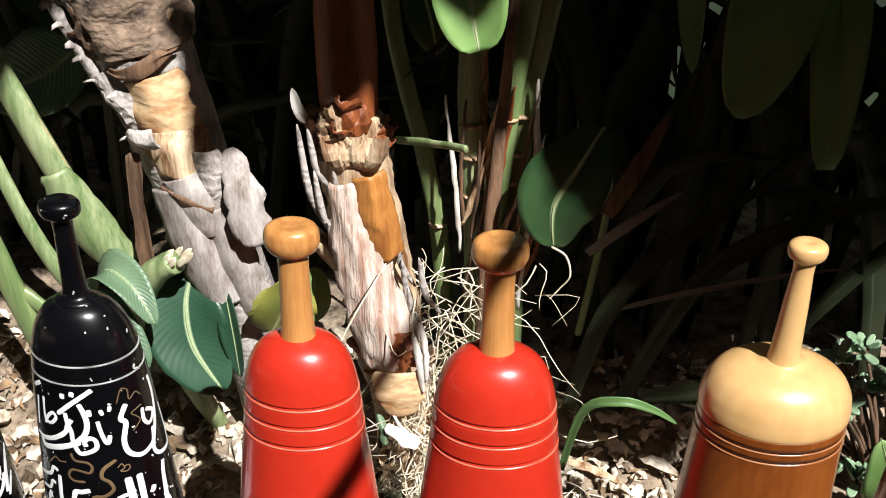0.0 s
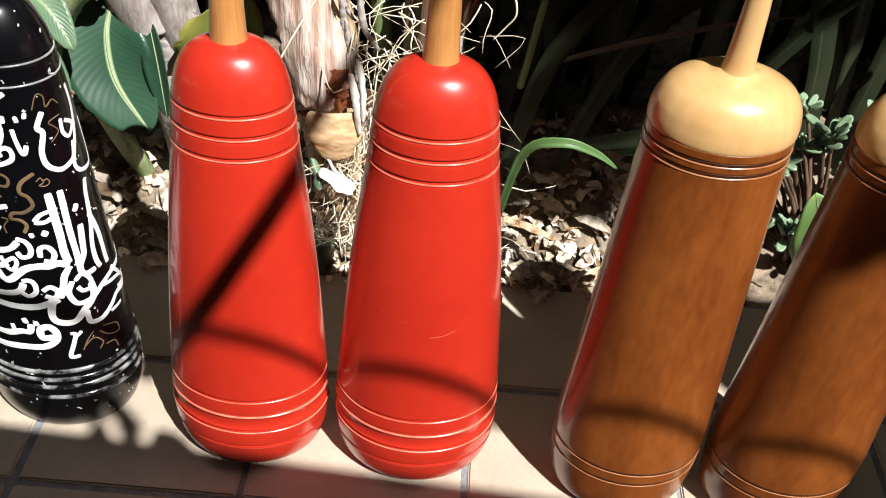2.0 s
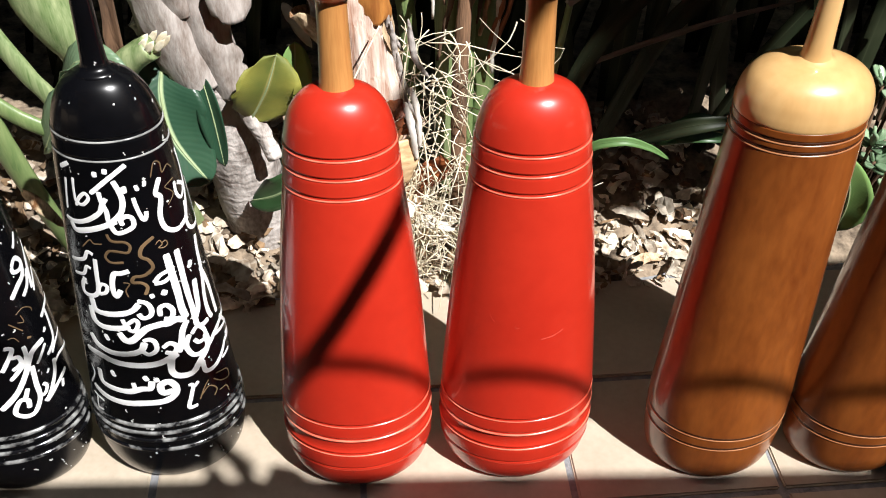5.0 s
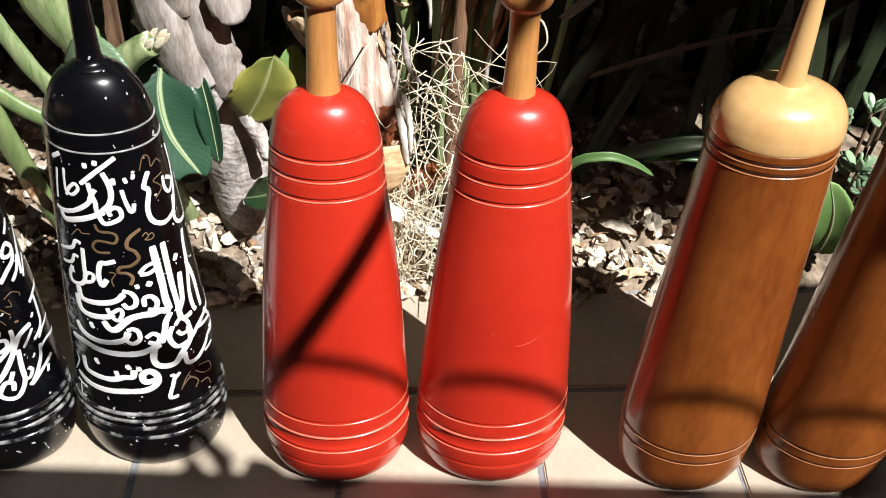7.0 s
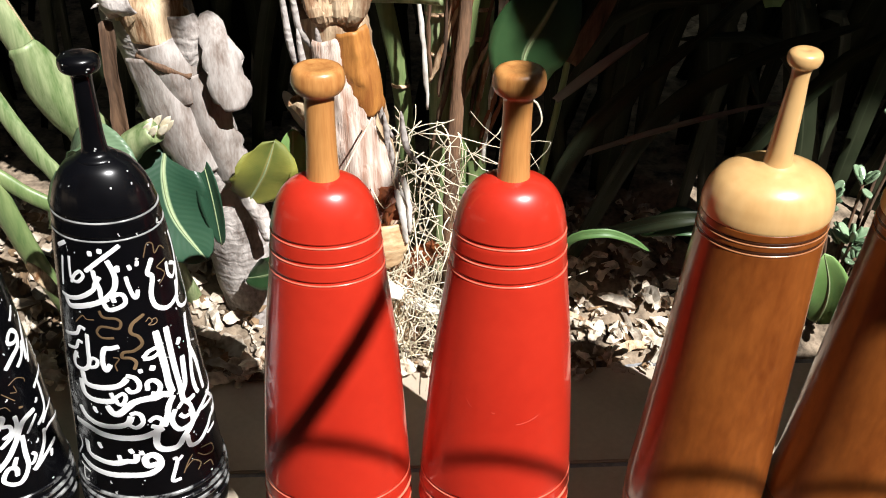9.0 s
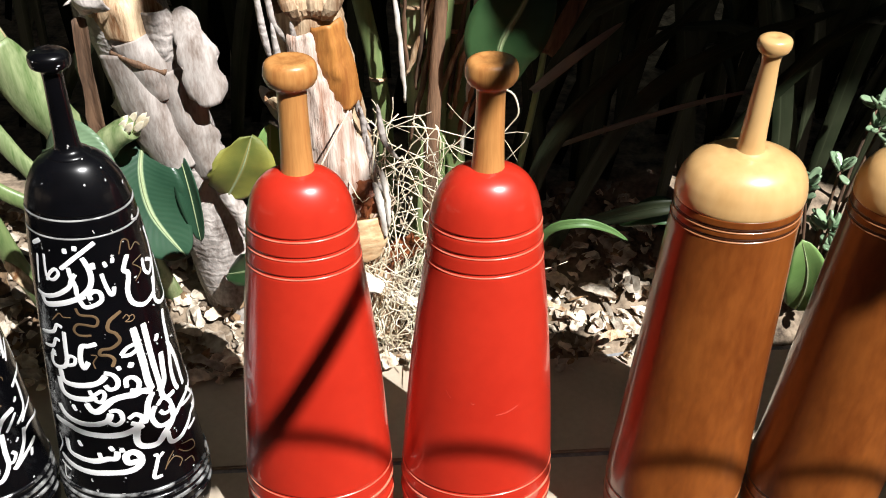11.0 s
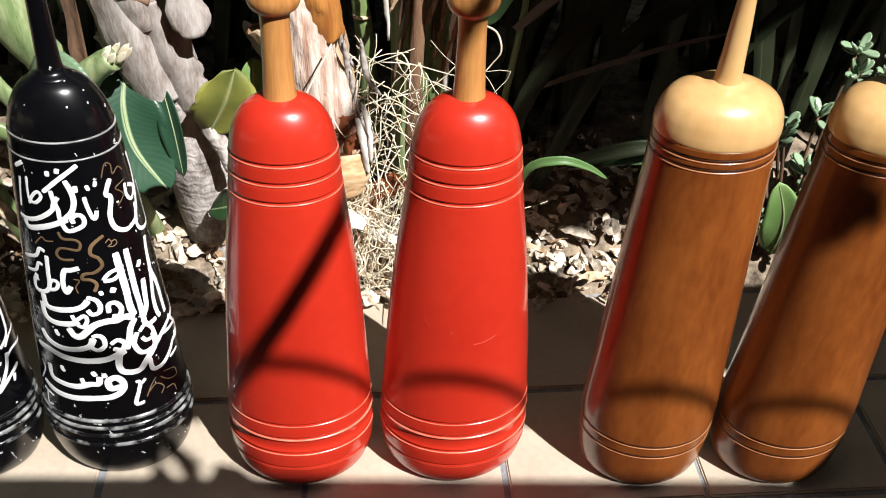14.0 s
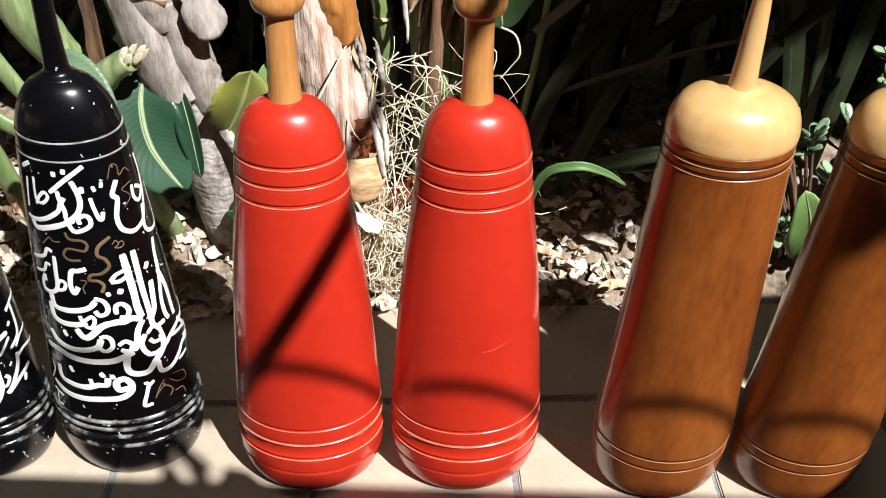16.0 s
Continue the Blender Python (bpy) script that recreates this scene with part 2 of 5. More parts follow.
def curve_at(pts, s):
    """A smooth line through control points, 0 to 1."""
    k = len(pts) - 1
    i = min(int(s * k), k - 1)
    u = s * k - i
    p = [Vector(pts[max(0, min(k, j))]) for j in (i - 1, i, i + 1, i + 2)]
    return 0.5 * (2 * p[1] + (p[2] - p[0]) * u + (2 * p[0] - 5 * p[1] + 4 * p[2] - p[3]) * u * u + (3 * p[1] - p[0] - 3 * p[2] + p[3]) * u ** 3)


def tube(bm, pts, radii, steps=16, n=12, rough=0.0, flat=1.0):
    """A tapered tube along control points; rough: uneven surface in metres; flat squeezes it one way."""
    rings = []
    for j in range(steps + 1):
        s = j / steps
        c, d = curve_at(pts, s), (curve_at(pts, min(1, s + 0.02)) - curve_at(pts, max(0, s - 0.02))).normalized()
        side = d.cross(Vector((0.13, 1, 0.07))).normalized()
        up = side.cross(d)
        k = s * (len(radii) - 1)
        i = min(int(k), len(radii) - 2)
        r = radii[i] + (radii[i + 1] - radii[i]) * (k - i)
        ring = []
        for q in range(n):
            a = 2 * math.pi * q / n
            off = side * math.cos(a) + up * (math.sin(a) * flat)
            rr = r + (rough * noise.noise((c + off * r) * 22) + 0.6 * rough * noise.noise((c + off * r) * 60) if rough else 0)
            ring.append(bm.verts.new(c + off * rr))
        rings.append(ring)
    for a, b in zip(rings, rings[1:]):
        for i in range(n):
            bm.faces.new((a[i], a[(i + 1) % n], b[(i + 1) % n], b[i]))
    bm.faces.new(rings[0][::-1])
    bm.faces.new(rings[-1])


def blade(bm, pts, width, face=(0, -1, 0.4), fold=0.15, steps=14, cross=6, wide_at=0.45, tip=0.02, base=0.12, wave=0.0, thick=0.0012, torn=0.0):
    """A leaf along control points: broadest at wide_at, folded along its midrib, edges waved; with thickness."""
    uvl = bm.loops.layers.uv.verify()
    f = Vector(face).normalized()
    rows = []
    for j in range(steps + 1):
        s = j / steps
        c, d = curve_at(pts, s), (curve_at(pts, min(1, s + 0.03)) - curve_at(pts, max(0, s - 0.03))).normalized()
        side = d.cross(f).normalized()
        nor = side.cross(d).normalized()
        w = (base + (1 - base) * math.sin(math.pi / 2 * min(1, s / wide_at)) ** 0.8) if s < wide_at else (tip + (1 - tip) * max(0, math.cos(math.pi / 2 * (s - wide_at) / (1 - wide_at))) ** 0.7)
        w *= width / 2
        row = []
        for q in range(cross + 1):
            u = q / cross * 2 - 1
            rag = 1 - torn * max(0, noise.noise(c * 60 + Vector((u, 0, 0)))) if abs(u) == 1 else 1
            p = c + side * (u * w * rag) + nor * (abs(u) ** 1.5 * w * fold * 2) + nor * wave * width * math.sin(9 * s + 2.5 * u) * abs(u)
            row.append((p, nor, (q / cross, s)))
        rows.append(row)
    top = [[bm.verts.new(p) for p, _, _ in r] for r in rows]
    bot = [[bm.verts.new(p - nn * thick) for p, nn, _ in r] for r in rows]

    def quad(vs, uvs):
        fc = bm.faces.new(vs)
        for lp, t in zip(fc.loops, uvs):
            lp[uvl].uv = t
    for j in range(steps):
        for q in range(cross):
            k = ((j, q), (j, q + 1), (j + 1, q + 1), (j + 1, q))
            uvs = [rows[a][b][2] for a, b in k]
            quad([top[a][b] for a, b in k], uvs)
            quad([bot[a][b] for a, b in k][::-1], uvs[::-1])
    edge = [(0, q) for q in range(cross + 1)] + [(j, cross) for j in range(1, steps + 1)] + [(steps, q) for q in range(cross - 1, -1, -1)] + [(j, 0) for j in range(steps - 1, 0, -1)]
    for a, b in zip(edge, edge[1:] + edge[:1]):
        quad([top[a[0]][a[1]], bot[a[0]][a[1]], bot[b[0]][b[1]], top[b[0]][b[1]]], [rows[a[0]][a[1]][2]] * 2 + [rows[b[0]][b[1]][2]] * 2)


def box(bm, x0, x1, y0, y1, z0, z1, bevel=0.0):
    made = bmesh.ops.create_cube(bm, size=1, matrix=Matrix.LocRotScale(((x0 + x1) / 2, (y0 + y1) / 2, (z0 + z1) / 2), None, (x1 - x0, y1 - y0, z1 - z0)))
    if bevel:
        bmesh.ops.bevel(bm, geom=list({e for v in made["verts"] for e in v.link_edges}), offset=bevel, segments=2, affect="EDGES")


def lift(x, y):
    """Height of the planting bed's soil."""
    k = min(1, max(0, (y - 1.27) / 0.40))
    h = 0.13 * k * k * (3 - 2 * k)
    near = min(1, max(0, (y - 1.255) / 0.05))
    return -0.012 + near * (0.018 + 0.016 * noise.noise((x * 9, y * 9, 0)) + 0.010 * noise.noise((x * 31, y * 31, 3))) + h


# ---- ground, added wall and shadow casters ----
bm = bmesh.new()
N = 110
xs = [-60, -20, -6, -2.4] + [-1.2 + 2.6 * i / N for i in range(N + 1)] + [2.8, 7, 20, 60]
ys = [-60, -20, -6, -1, 0.6, 1.1] + [1.2 + 1.1 * i / 60 for i in range(61)] + [2.7, 4, 8, 20, 60]
grid = [[bm.verts.new((x, y, lift(x, y))) for x in xs] for y in ys]
for a, b in zip(grid, grid[1:]):
    for i in range(len(xs) - 1):
        bm.faces.new((a[i], a[i + 1], b[i + 1], b[i]))
ground = tagged(finish("ground", bm, SOIL), "dry crumbly pale soil of a planting bed", "ground", kind="structure")

bm = bmesh.new()
box(bm, -2.02, 2.165, -1.585, 1.285, -0.04, -0.005)
floor = tagged(finish("floor", bm, GROUT, False), "grey cement grout between patio tiles", "floor", kind="structure")

# Made-up roof behind the camera, unseen; its edge and rail cast the straight shadows
house = tagged(new("shadow_roof"), "unseen timber roof and thin bar added to cast straight shadows", "roof", kind="structure")


def sunward(p, y=None, z=None):
    """From a place that is shaded, the place towards the sun at that y or z."""
    p = Vector(p)
    return p + TO_SUN * ((y - p.y) / TO_SUN.y if y is not None else (z - p.z) / TO_SUN.z)


EDGE = (sunward((-0.6, 0.932, 0), z=2.08), sunward((0.6, 0.858, 0), z=2.08))
SHADOW_RAIL = (sunward((-0.056, 0.885, 0.228), z=2.31), sunward((0.42, 0.83, 0.222), z=2.31))


def along(x, z, back=0.0, line=EDGE):
    k = (x - line[0].x) / (line[1].x - line[0].x)
    return Vector((x, line[0].y + (line[1].y - line[0].y) * k - back, z))


bm = bmesh.new()
vs = [bm.verts.new(along(x, z, b)) for x, z, b in ((-3, 2.08, 0), (5, 2.08, 0), (5, 2.08, 3.0), (-3, 2.08, 3.0), (-3, 2.17, 0.12), (5, 2.17, 0.12), (5, 2.17, 3.0), (-3, 2.17, 3.0))]
for f in ((0, 1, 2, 3), (4, 5, 6, 7), (0, 1, 5, 4), (1, 2, 6, 5), (2, 3, 7, 6), (3, 0, 4, 7)):
    bm.faces.new([vs[i] for i in f])
part("shadow_deck", bm, TIMBER, house, smooth=False)
# Added flap, shaped from the floor area it has to shade
bm = bmesh.new()
flap = [sunward(p, z=2.085) for p in ((0.618, 0.80, 0), (0.652, 1.00, 0), (0.575, 1.09, 0), (0.55, 1.27, 0), (1.5, 1.27, 0), (1.5, 0.70, 0))]
lower, upper = [bm.verts.new(p) for p in flap], [bm.verts.new(p + Vector((0, 0, 0.03))) for p in flap]
bm.faces.new(lower)
bm.faces.new(upper[::-1])
for i in range(6):
    bm.faces.new((lower[i], lower[(i + 1) % 6], upper[(i + 1) % 6], upper[i]))
part("shadow_flap", bm, TIMBER, house, smooth=False)
# Invented thin bar for the narrow shadow across the clubs
bm = bmesh.new()
tube(bm, [along(-3, 2.31, 0, SHADOW_RAIL), along(1, 2.31, 0, SHADOW_RAIL), along(5, 2.31, 0, SHADOW_RAIL)], [0.0068, 0.0068], 10, 10)
part("rail", bm, TIMBER, house)
for x in (-2.9, 4.9):
    bm = bmesh.new()
    tube(bm, [along(x, 2.31, 0, SHADOW_RAIL), along(x, 2.16, 0.3)], [0.015, 0.015], 2, 10)
    part("shadow_rail_post", bm, TIMBER, house)
# Invented slanting bar for the diagonal shadow on the first red club
low, high = sunward((-0.110, 0.895, 0.242), y=-0.5), sunward((0.146, 0.915, 0.677), y=-0.5)
bm = bmesh.new()
tube(bm, [low - (high - low) * 0.1, low, high, high + (high - low) * 0.6], [0.0135, 0.0135], 8, 10)
part("shadow_brace", bm, TIMBER, house)
for x in (-2.9, 4.9):
    bm = bmesh.new()
    y = along(x, 0).y - 0.06
    box(bm, x - 0.05, x + 0.05, y - 0.05, y + 0.05, -0.012, 2.079)
    part("post", bm, TIMBER, house, smooth=False)
# Added wall behind the camera, never seen; it only affects bounced light
bm = bmesh.new()
box(bm, -5, 6, -3.9, -3.7, -0.02, 2.9)
tagged(finish("wall_unseen", bm, PLASTER, False), "plain plastered wall, unseen, added behind the camera", "wall", kind="structure")
# Added dark slab closes the view where the background sinks into shade
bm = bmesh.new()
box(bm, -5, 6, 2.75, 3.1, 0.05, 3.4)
tagged(finish("shade_backdrop", bm, SHADE_GREEN, False), "near-black green slab standing in for deep shade", "hedge", kind="structure")


# ---- the clubs ----
OVAL = 0.79


def groove(r, z, deep=0.0021, half=0.0019):
    return [(r, z - half * 1.9), (r + 0.0003, z - half * 1.4), (r - deep, z - half * 0.1), (r - deep, z + half * 0.5), (r, z + half * 1.1)]


def rounded(points):
    """Profile with the heights rising; smooth line through sparse (radius, height) points."""
    return [tuple(curve_at([(r, z, 0) for r, z in points], i / (len(points) * 7))[:2]) for i in range(len(points) * 7 + 1)]


def with_grooves(points, cuts, deep=0.0021, cove=None):
    base = rounded(points)
    if cove:
        base = [(r - 0.0034 * max(0.0, 1 - ((z - cove) / 0.0125) ** 4), z) for r, z in base]
        base = sorted(base + [(float(np.interp(cove + d, [p[1] for p in base], [p[0] for p in base])) , cove + d) for d in (-0.0135, 0.0135)], key=lambda p: p[1])
    zs = [z for _, z in base]
    out = []
    for r, z in base:
        if all(abs(z - c) > 0.0052 for c in cuts):
            out.append((r, z))
    for c in cuts:
        for g in (-0.0046, -0.0034, 0.0034, 0.0046):
            out.append((float(np.interp(c + g, zs, [p[0] for p in base])), c + g))
        r = float(np.interp(c, zs, [p[0] for p in base]))
        out += groove(r, c, deep)
    return sorted(out, key=lambda p: p[1])


def standing(ob, base, top, height=0.58):
    """Puts a club's foot at base and leans its axis to top."""
    d = Vector((top[0] - base[0], top[1] - base[1], height)).normalized()
    ob.matrix_world = Matrix.Translation((base[0], base[1], 0.0)) @ Vector((0, 0, 1)).rotation_difference(d).to_matrix().to_4x4()
    return ob


def club(label, body_points, cuts, body_mat, handle_points, handle_mat, deep=0.0021, cap=None, cove=None, edge=None):
    ob = tagged(new("wooden_club"), label, "exercise club", group="row of turned wooden clubs")
    bm = bmesh.new()
    lathe(bm, with_grooves(body_points, cuts, deep, cove), oval=OVAL)
    body = part("body", bm, body_mat, ob)
    if cap:
        bm = bmesh.new()
        lathe(bm, rounded(cap), oval=OVAL)
        part("shoulder_cap", bm, CREAM, ob, "pale natural wood shoulder")
    if cap:
        base = rounded(body_points)
        for c in cuts:
            r = float(np.interp(c, [p[1] for p in base], [p[0] for p in base]))
            bm = bmesh.new()
            lathe(bm, [(r - 0.004, c - 0.0019), (r - 0.0006, c - 0.0017), (r - 0.0004, c + 0.0017), (r - 0.004, c + 0.0019)], oval=OVAL)
            part("stained_ring", bm, GROOVE, ob)
    # Pale ring under each groove paints the highlight on its worn lip
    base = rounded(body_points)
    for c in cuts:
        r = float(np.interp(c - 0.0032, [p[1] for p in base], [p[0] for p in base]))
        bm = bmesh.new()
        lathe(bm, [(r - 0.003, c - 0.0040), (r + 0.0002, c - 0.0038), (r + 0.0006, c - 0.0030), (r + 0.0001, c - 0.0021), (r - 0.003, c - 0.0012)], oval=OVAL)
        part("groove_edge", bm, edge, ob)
        if body_mat == BLACK and c < 0.2:
            bm = bmesh.new()
            lathe(bm, [(r - 0.003, c - 0.0058), (r + 0.0006, c - 0.0052), (r + 0.0021, c - 0.0034), (r + 0.0024, c - 0.0014), (r + 0.0015, c + 0.0006), (r - 0.003, c + 0.0018)], oval=OVAL)
            part("bead", bm, BEAD, ob, "glossy turned bead, worn paint and sun glints in its colour")
    bm = bmesh.new()
    lathe(bm, rounded(handle_points), n=40, oval=0.86)
    part("handle", bm, handle_mat, ob)
    return ob, body


RED_BODY = [(r * 0.957, z) for r, z in ((0.070, 0.0), (0.083, 0.004), (0.094, 0.020), (0.1005, 0.050), (0.102, 0.085), (0.0995, 0.13), (0.0957, 0.187), (0.088, 0.284),
            (0.079, 0.372), (0.0690, 0.452), (0.0645, 0.498), (0.0600, 0.523), (0.0535, 0.541), (0.043, 0.555), (0.030, 0.563), (0.016, 0.567))]
RED_CUTS = (0.050, 0.079, 0.106, 0.130, 0.458, 0.482, 0.505)
RED_HANDLE = [(0.021, 0.552), (0.0185, 0.565), (0.0168, 0.590), (0.0157, 0.630), (0.0155, 0.652), (0.017, 0.662), (0.0240, 0.667), (0.0276, 0.675),
              (0.0276, 0.683), (0.0255, 0.690), (0.020, 0.6935), (0.010, 0.6932), (0.001, 0.6930)]
BROWN_BODY = [(r * (1.0 - 0.07 * min(1.0, max(0.0, (z - 0.13) / 0.36))), z) for r, z in ((0.066, 0.0), (0.075, 0.004), (0.084, 0.018), (0.0885, 0.045), (0.0905, 0.09), (0.0905, 0.13), (0.0875, 0.20), (0.0845, 0.28), (0.0815, 0.36),
              (0.0790, 0.44), (0.0765, 0.50), (0.0750, 0.535), (0.0745, 0.556))]
BROWN_CUTS = (0.078, 0.098, 0.533, 0.545)
BROWN_CAP = [(r * 0.93, z) for r, z in ((0.0745, 0.5562), (0.0752, 0.560), (0.0745, 0.569), (0.0710, 0.582), (0.063, 0.594), (0.051, 0.602), (0.037, 0.607), (0.024, 0.609), (0.014, 0.614))]
BROWN_HANDLE = [(0.022, 0.604), (0.0155, 0.612), (0.0132, 0.632), (0.0115, 0.670), (0.0100, 0.694), (0.0092, 0.710), (0.0108, 0.719), (0.0150, 0.7225), (0.0170, 0.728),
                (0.0162, 0.734), (0.0120, 0.7370), (0.007, 0.7375), (0.001, 0.7365)]
BLACK_BODY = [(r * 0.995, z) for r, z in ((0.066, 0.0), (0.078, 0.004), (0.088, 0.020), (0.0945, 0.045), (0.0965, 0.085), (0.0935, 0.13), (0.090, 0.172), (0.083, 0.268), (0.0755, 0.352),
              (0.0690, 0.425), (0.0640, 0.480), (0.0605, 0.505), (0.0570, 0.530), (0.0490, 0.555), (0.037, 0.574), (0.024, 0.583), (0.015, 0.587))]
BLACK_CUTS = (0.076, 0.094, 0.107, 0.120, 0.505, 0.527)
BLACK_HANDLE = [(0.024, 0.572), (0.0235, 0.583), (0.0150, 0.590), (0.0125, 0.605), (0.0110, 0.645), (0.0105, 0.672), (0.0125, 0.680), (0.0195, 0.684), (0.0213, 0.690),
                (0.0200, 0.697), (0.0140, 0.7010), (0.006, 0.7025), (0.001, 0.7025)]

red_a, _ = club("glossy red lacquered club with honey wood handle, diagonal shadow across it", RED_BODY, RED_CUTS, RED, RED_HANDLE, HANDLE, cove=0.0925, edge=RED_LIT_EDGE)
standing(red_a, (-0.0665, 0.949), (-0.062, 0.956))
red_b, _ = club("glossy red lacquered club with honey wood handle, fine scratches", [(r * 1.035, z * 1.002) for r, z in RED_BODY], RED_CUTS, RED, RED_HANDLE, HANDLE, cove=0.0925, edge=RED_LIT_EDGE)
standing(red_b, (0.143, 0.946), (0.143, 0.948))
brown_a, _ = club("brown stained club with pale wood shoulder and handle", BROWN_BODY, BROWN_CUTS, BROWN, BROWN_HANDLE, CREAM, cap=BROWN_CAP, edge=BROWN_LIT_EDGE)
standing(brown_a, (0.407, 0.921), (0.407, 0.896))
brown_b, _ = club("brown stained club with pale shoulder, half in shade", BROWN_BODY, BROWN_CUTS, BROWN, BROWN_HANDLE, CREAM, cap=BROWN_CAP, edge=BROWN_LIT_EDGE)
standing(brown_b, (0.598, 0.913), (0.597, 0.880))
black_a, black_a_body = club("black lacquered club with white brush calligraphy and chipped foot", BLACK_BODY, BLACK_CUTS, BLACK, BLACK_HANDLE, BLACK, edge=BLACK_LIT_EDGE)
standing(black_a, (-0.317, 0.984), (-0.304, 0.977))
black_b, black_b_body = club("black lacquered club with white calligraphy round its body", BLACK_BODY, BLACK_CUTS, BLACK, BLACK_HANDLE, BLACK, edge=BLACK_LIT_EDGE)
standing(black_b, (-0.521, 0.978), (-0.506, 0.971))


# Brush lettering on the black clubs
BLACK_LINE = rounded(BLACK_BODY)


def stroke(pieces, width, *points):
    """A brush stroke with rounded ends on a black club's surface through (degrees round from its front, millimetres up); width in millimetres."""
    zs, rs = [p[1] for p in BLACK_LINE], [p[0] for p in BLACK_LINE]
    bm = bmesh.new()
    pieces.append(bm)

    def spot(a, z, out):
        r = float(np.interp(z, zs, rs)) + out
        return Vector((r * math.sin(a), -OVAL * r * math.cos(a), z))
    line = [Vector((radians(a), z / 1000, 0)) for a, z in points]
    steps = max(8, 7 * (len(points) - 1))
    cap = 0.5 * width / 1000
    length = sum(math.hypot((q.x - p.x) * 0.075, q.y - p.y) for p, q in zip(line, line[1:]))
    rows = []
    for j in range(steps + 1):
        s = j / steps
        c = curve_at(line, s)
        d = curve_at(line, min(1, s + 0.02)) - curve_at(line, max(0, s - 0.02))
        r = float(np.interp(c.y, zs, rs))
        flat = math.hypot(math.cos(c.x), OVAL * math.sin(c.x))
        along_, up = d.x * r * flat, d.y
        k = math.hypot(along_, up) or 1
        near = min(1.0, (min(s, 1 - s) * length + 0.25 * cap) / cap)
        w = cap * math.sqrt(1 - (1 - near) ** 2) * (1 + 0.10 * noise.noise((c.x * 9, c.y * 60, width)))
        nx, ny = -up / k * w, along_ / k * w
        rows.append([bm.verts.new(spot(c.x + q * nx / (r * flat), c.y + q * ny, h)) for q, h in ((-1, 0.0003), (-0.5, 0.0006), (0, 0.0007), (0.5, 0.0006), (1, 0.0003))])
    for a, b in zip(rows, rows[1:]):
        for q in range(4):
            bm.faces.new((a[q], a[q + 1], b[q + 1], b[q]))


def lettering_first(white, gold):
    stroke(white, 3.5, (-45, 477), (-48, 455), (-50, 436))
    stroke(white, 3.7, (-35, 480), (-36, 464), (-36, 450))
    stroke(white, 4.3, (-36, 449), (-28, 448), (-21, 457), (-24, 463), (-31, 456), (-36, 445))
    stroke(white, 5.1, (-51, 488), (-38, 497))
    stroke(white, 6.6, (-13, 488), (-8, 488))
    stroke(white, 6.6, (-3, 492), (2, 491))
    stroke(white, 5.3, (-18, 464), (-4, 478), (9, 489), (20, 497))
    stroke(white, 6.2, (5, 480), (9, 466), (10, 453), (7, 441), (1, 433), (-7, 425))
    stroke(white, 9.4, (11, 468), (16, 468))
    stroke(white, 5.7, (-54, 423), (-42, 422), (-27, 428), (-13, 440), (-9, 450), (-4, 459))
    stroke(white, 5.6, (-10, 467), (-9, 455), (-6, 442), (-6, 432), (-4, 423))
    stroke(white, 7.2, (-47, 420), (-42, 411), (-26, 416), (-11, 423), (1, 430))
    stroke(white, 5.7, (-5, 426), (-1, 415), (7, 416), (15, 422), (15, 432), (10, 435), (5, 431), (6, 424))
    stroke(white, 7.8, (23, 467), (27, 468))
    stroke(white, 7.2, (31, 471), (35, 470))
    stroke(white, 4.8, (20, 457), (21, 445), (24, 429), (27, 428), (29, 437))
    stroke(white, 6.0, (50, 471), (42, 455), (46, 447), (41, 426), (43, 409), (53, 400), (63, 401), (73, 408), (77, 425))
    stroke(white, 4.6, (68, 456), (67, 440), (74, 432), (83, 443), (72, 452))
    stroke(white, 5.2, (91, 486), (92, 464), (87, 441), (79, 420), (71, 399), (78, 386), (99, 384), (104, 402), (104, 423), (103, 440))
    stroke(gold, 3.3, (-10, 413), (-7, 404), (4, 402), (8, 396), (5, 388), (-4, 390), (-11, 390), (-15, 382), (-11, 375), (0, 375))
    stroke(gold, 1.4, (30, 392), (34, 396), (36, 390), (32, 387), (37, 385), (41, 388), (40, 393), (36, 392))
    stroke(gold, 1.7, (-37, 390), (-28, 402), (-24, 398), (-16, 399))
    stroke(gold, 1.6, (41, 475), (48, 490), (55, 487), (55, 475), (64, 480), (70, 473))
    stroke(gold, 1.4, (68, 461), (54, 457), (59, 450), (62, 443), (52, 434))
    stroke(white, 4.8, (-57, 364), (-39, 372), (-33, 384), (-27, 382))
    stroke(white, 4.5, (-55, 345), (-42, 350), (-37, 362), (-32, 361))
    stroke(white, 5.8, (-26, 377), (-27, 354), (-28, 332), (-34, 322), (-44, 321), (-46, 331), (-41, 345))
    stroke(white, 4.6, (-42, 337), (-39, 338))
    stroke(white, 4.9, (-29, 333), (-24, 342), (-19, 340), (-21, 331), (-28, 327))
    stroke(white, 6.4, (3, 363), (-5, 360), (-11, 358), (-14, 340), (-12, 327), (-7, 337))
    stroke(white, 6.4, (15, 324), (19, 325))
    stroke(white, 7.7, (25, 327), (30, 324))
    stroke(white, 7.8, (-37, 318), (-35, 302), (-25, 299), (-10, 302), (-1, 307), (5, 316))
    stroke(white, 6.2, (4, 320), (11, 316), (14, 306), (12, 297), (6, 295), (3, 302))
    stroke(white, 8.0, (-40, 305), (-38, 285), (-29, 278), (-13, 280), (-6, 285))
    stroke(white, 5.6, (-11, 294), (-9, 286), (-1, 293), (1, 286), (-3, 276), (-8, 279))
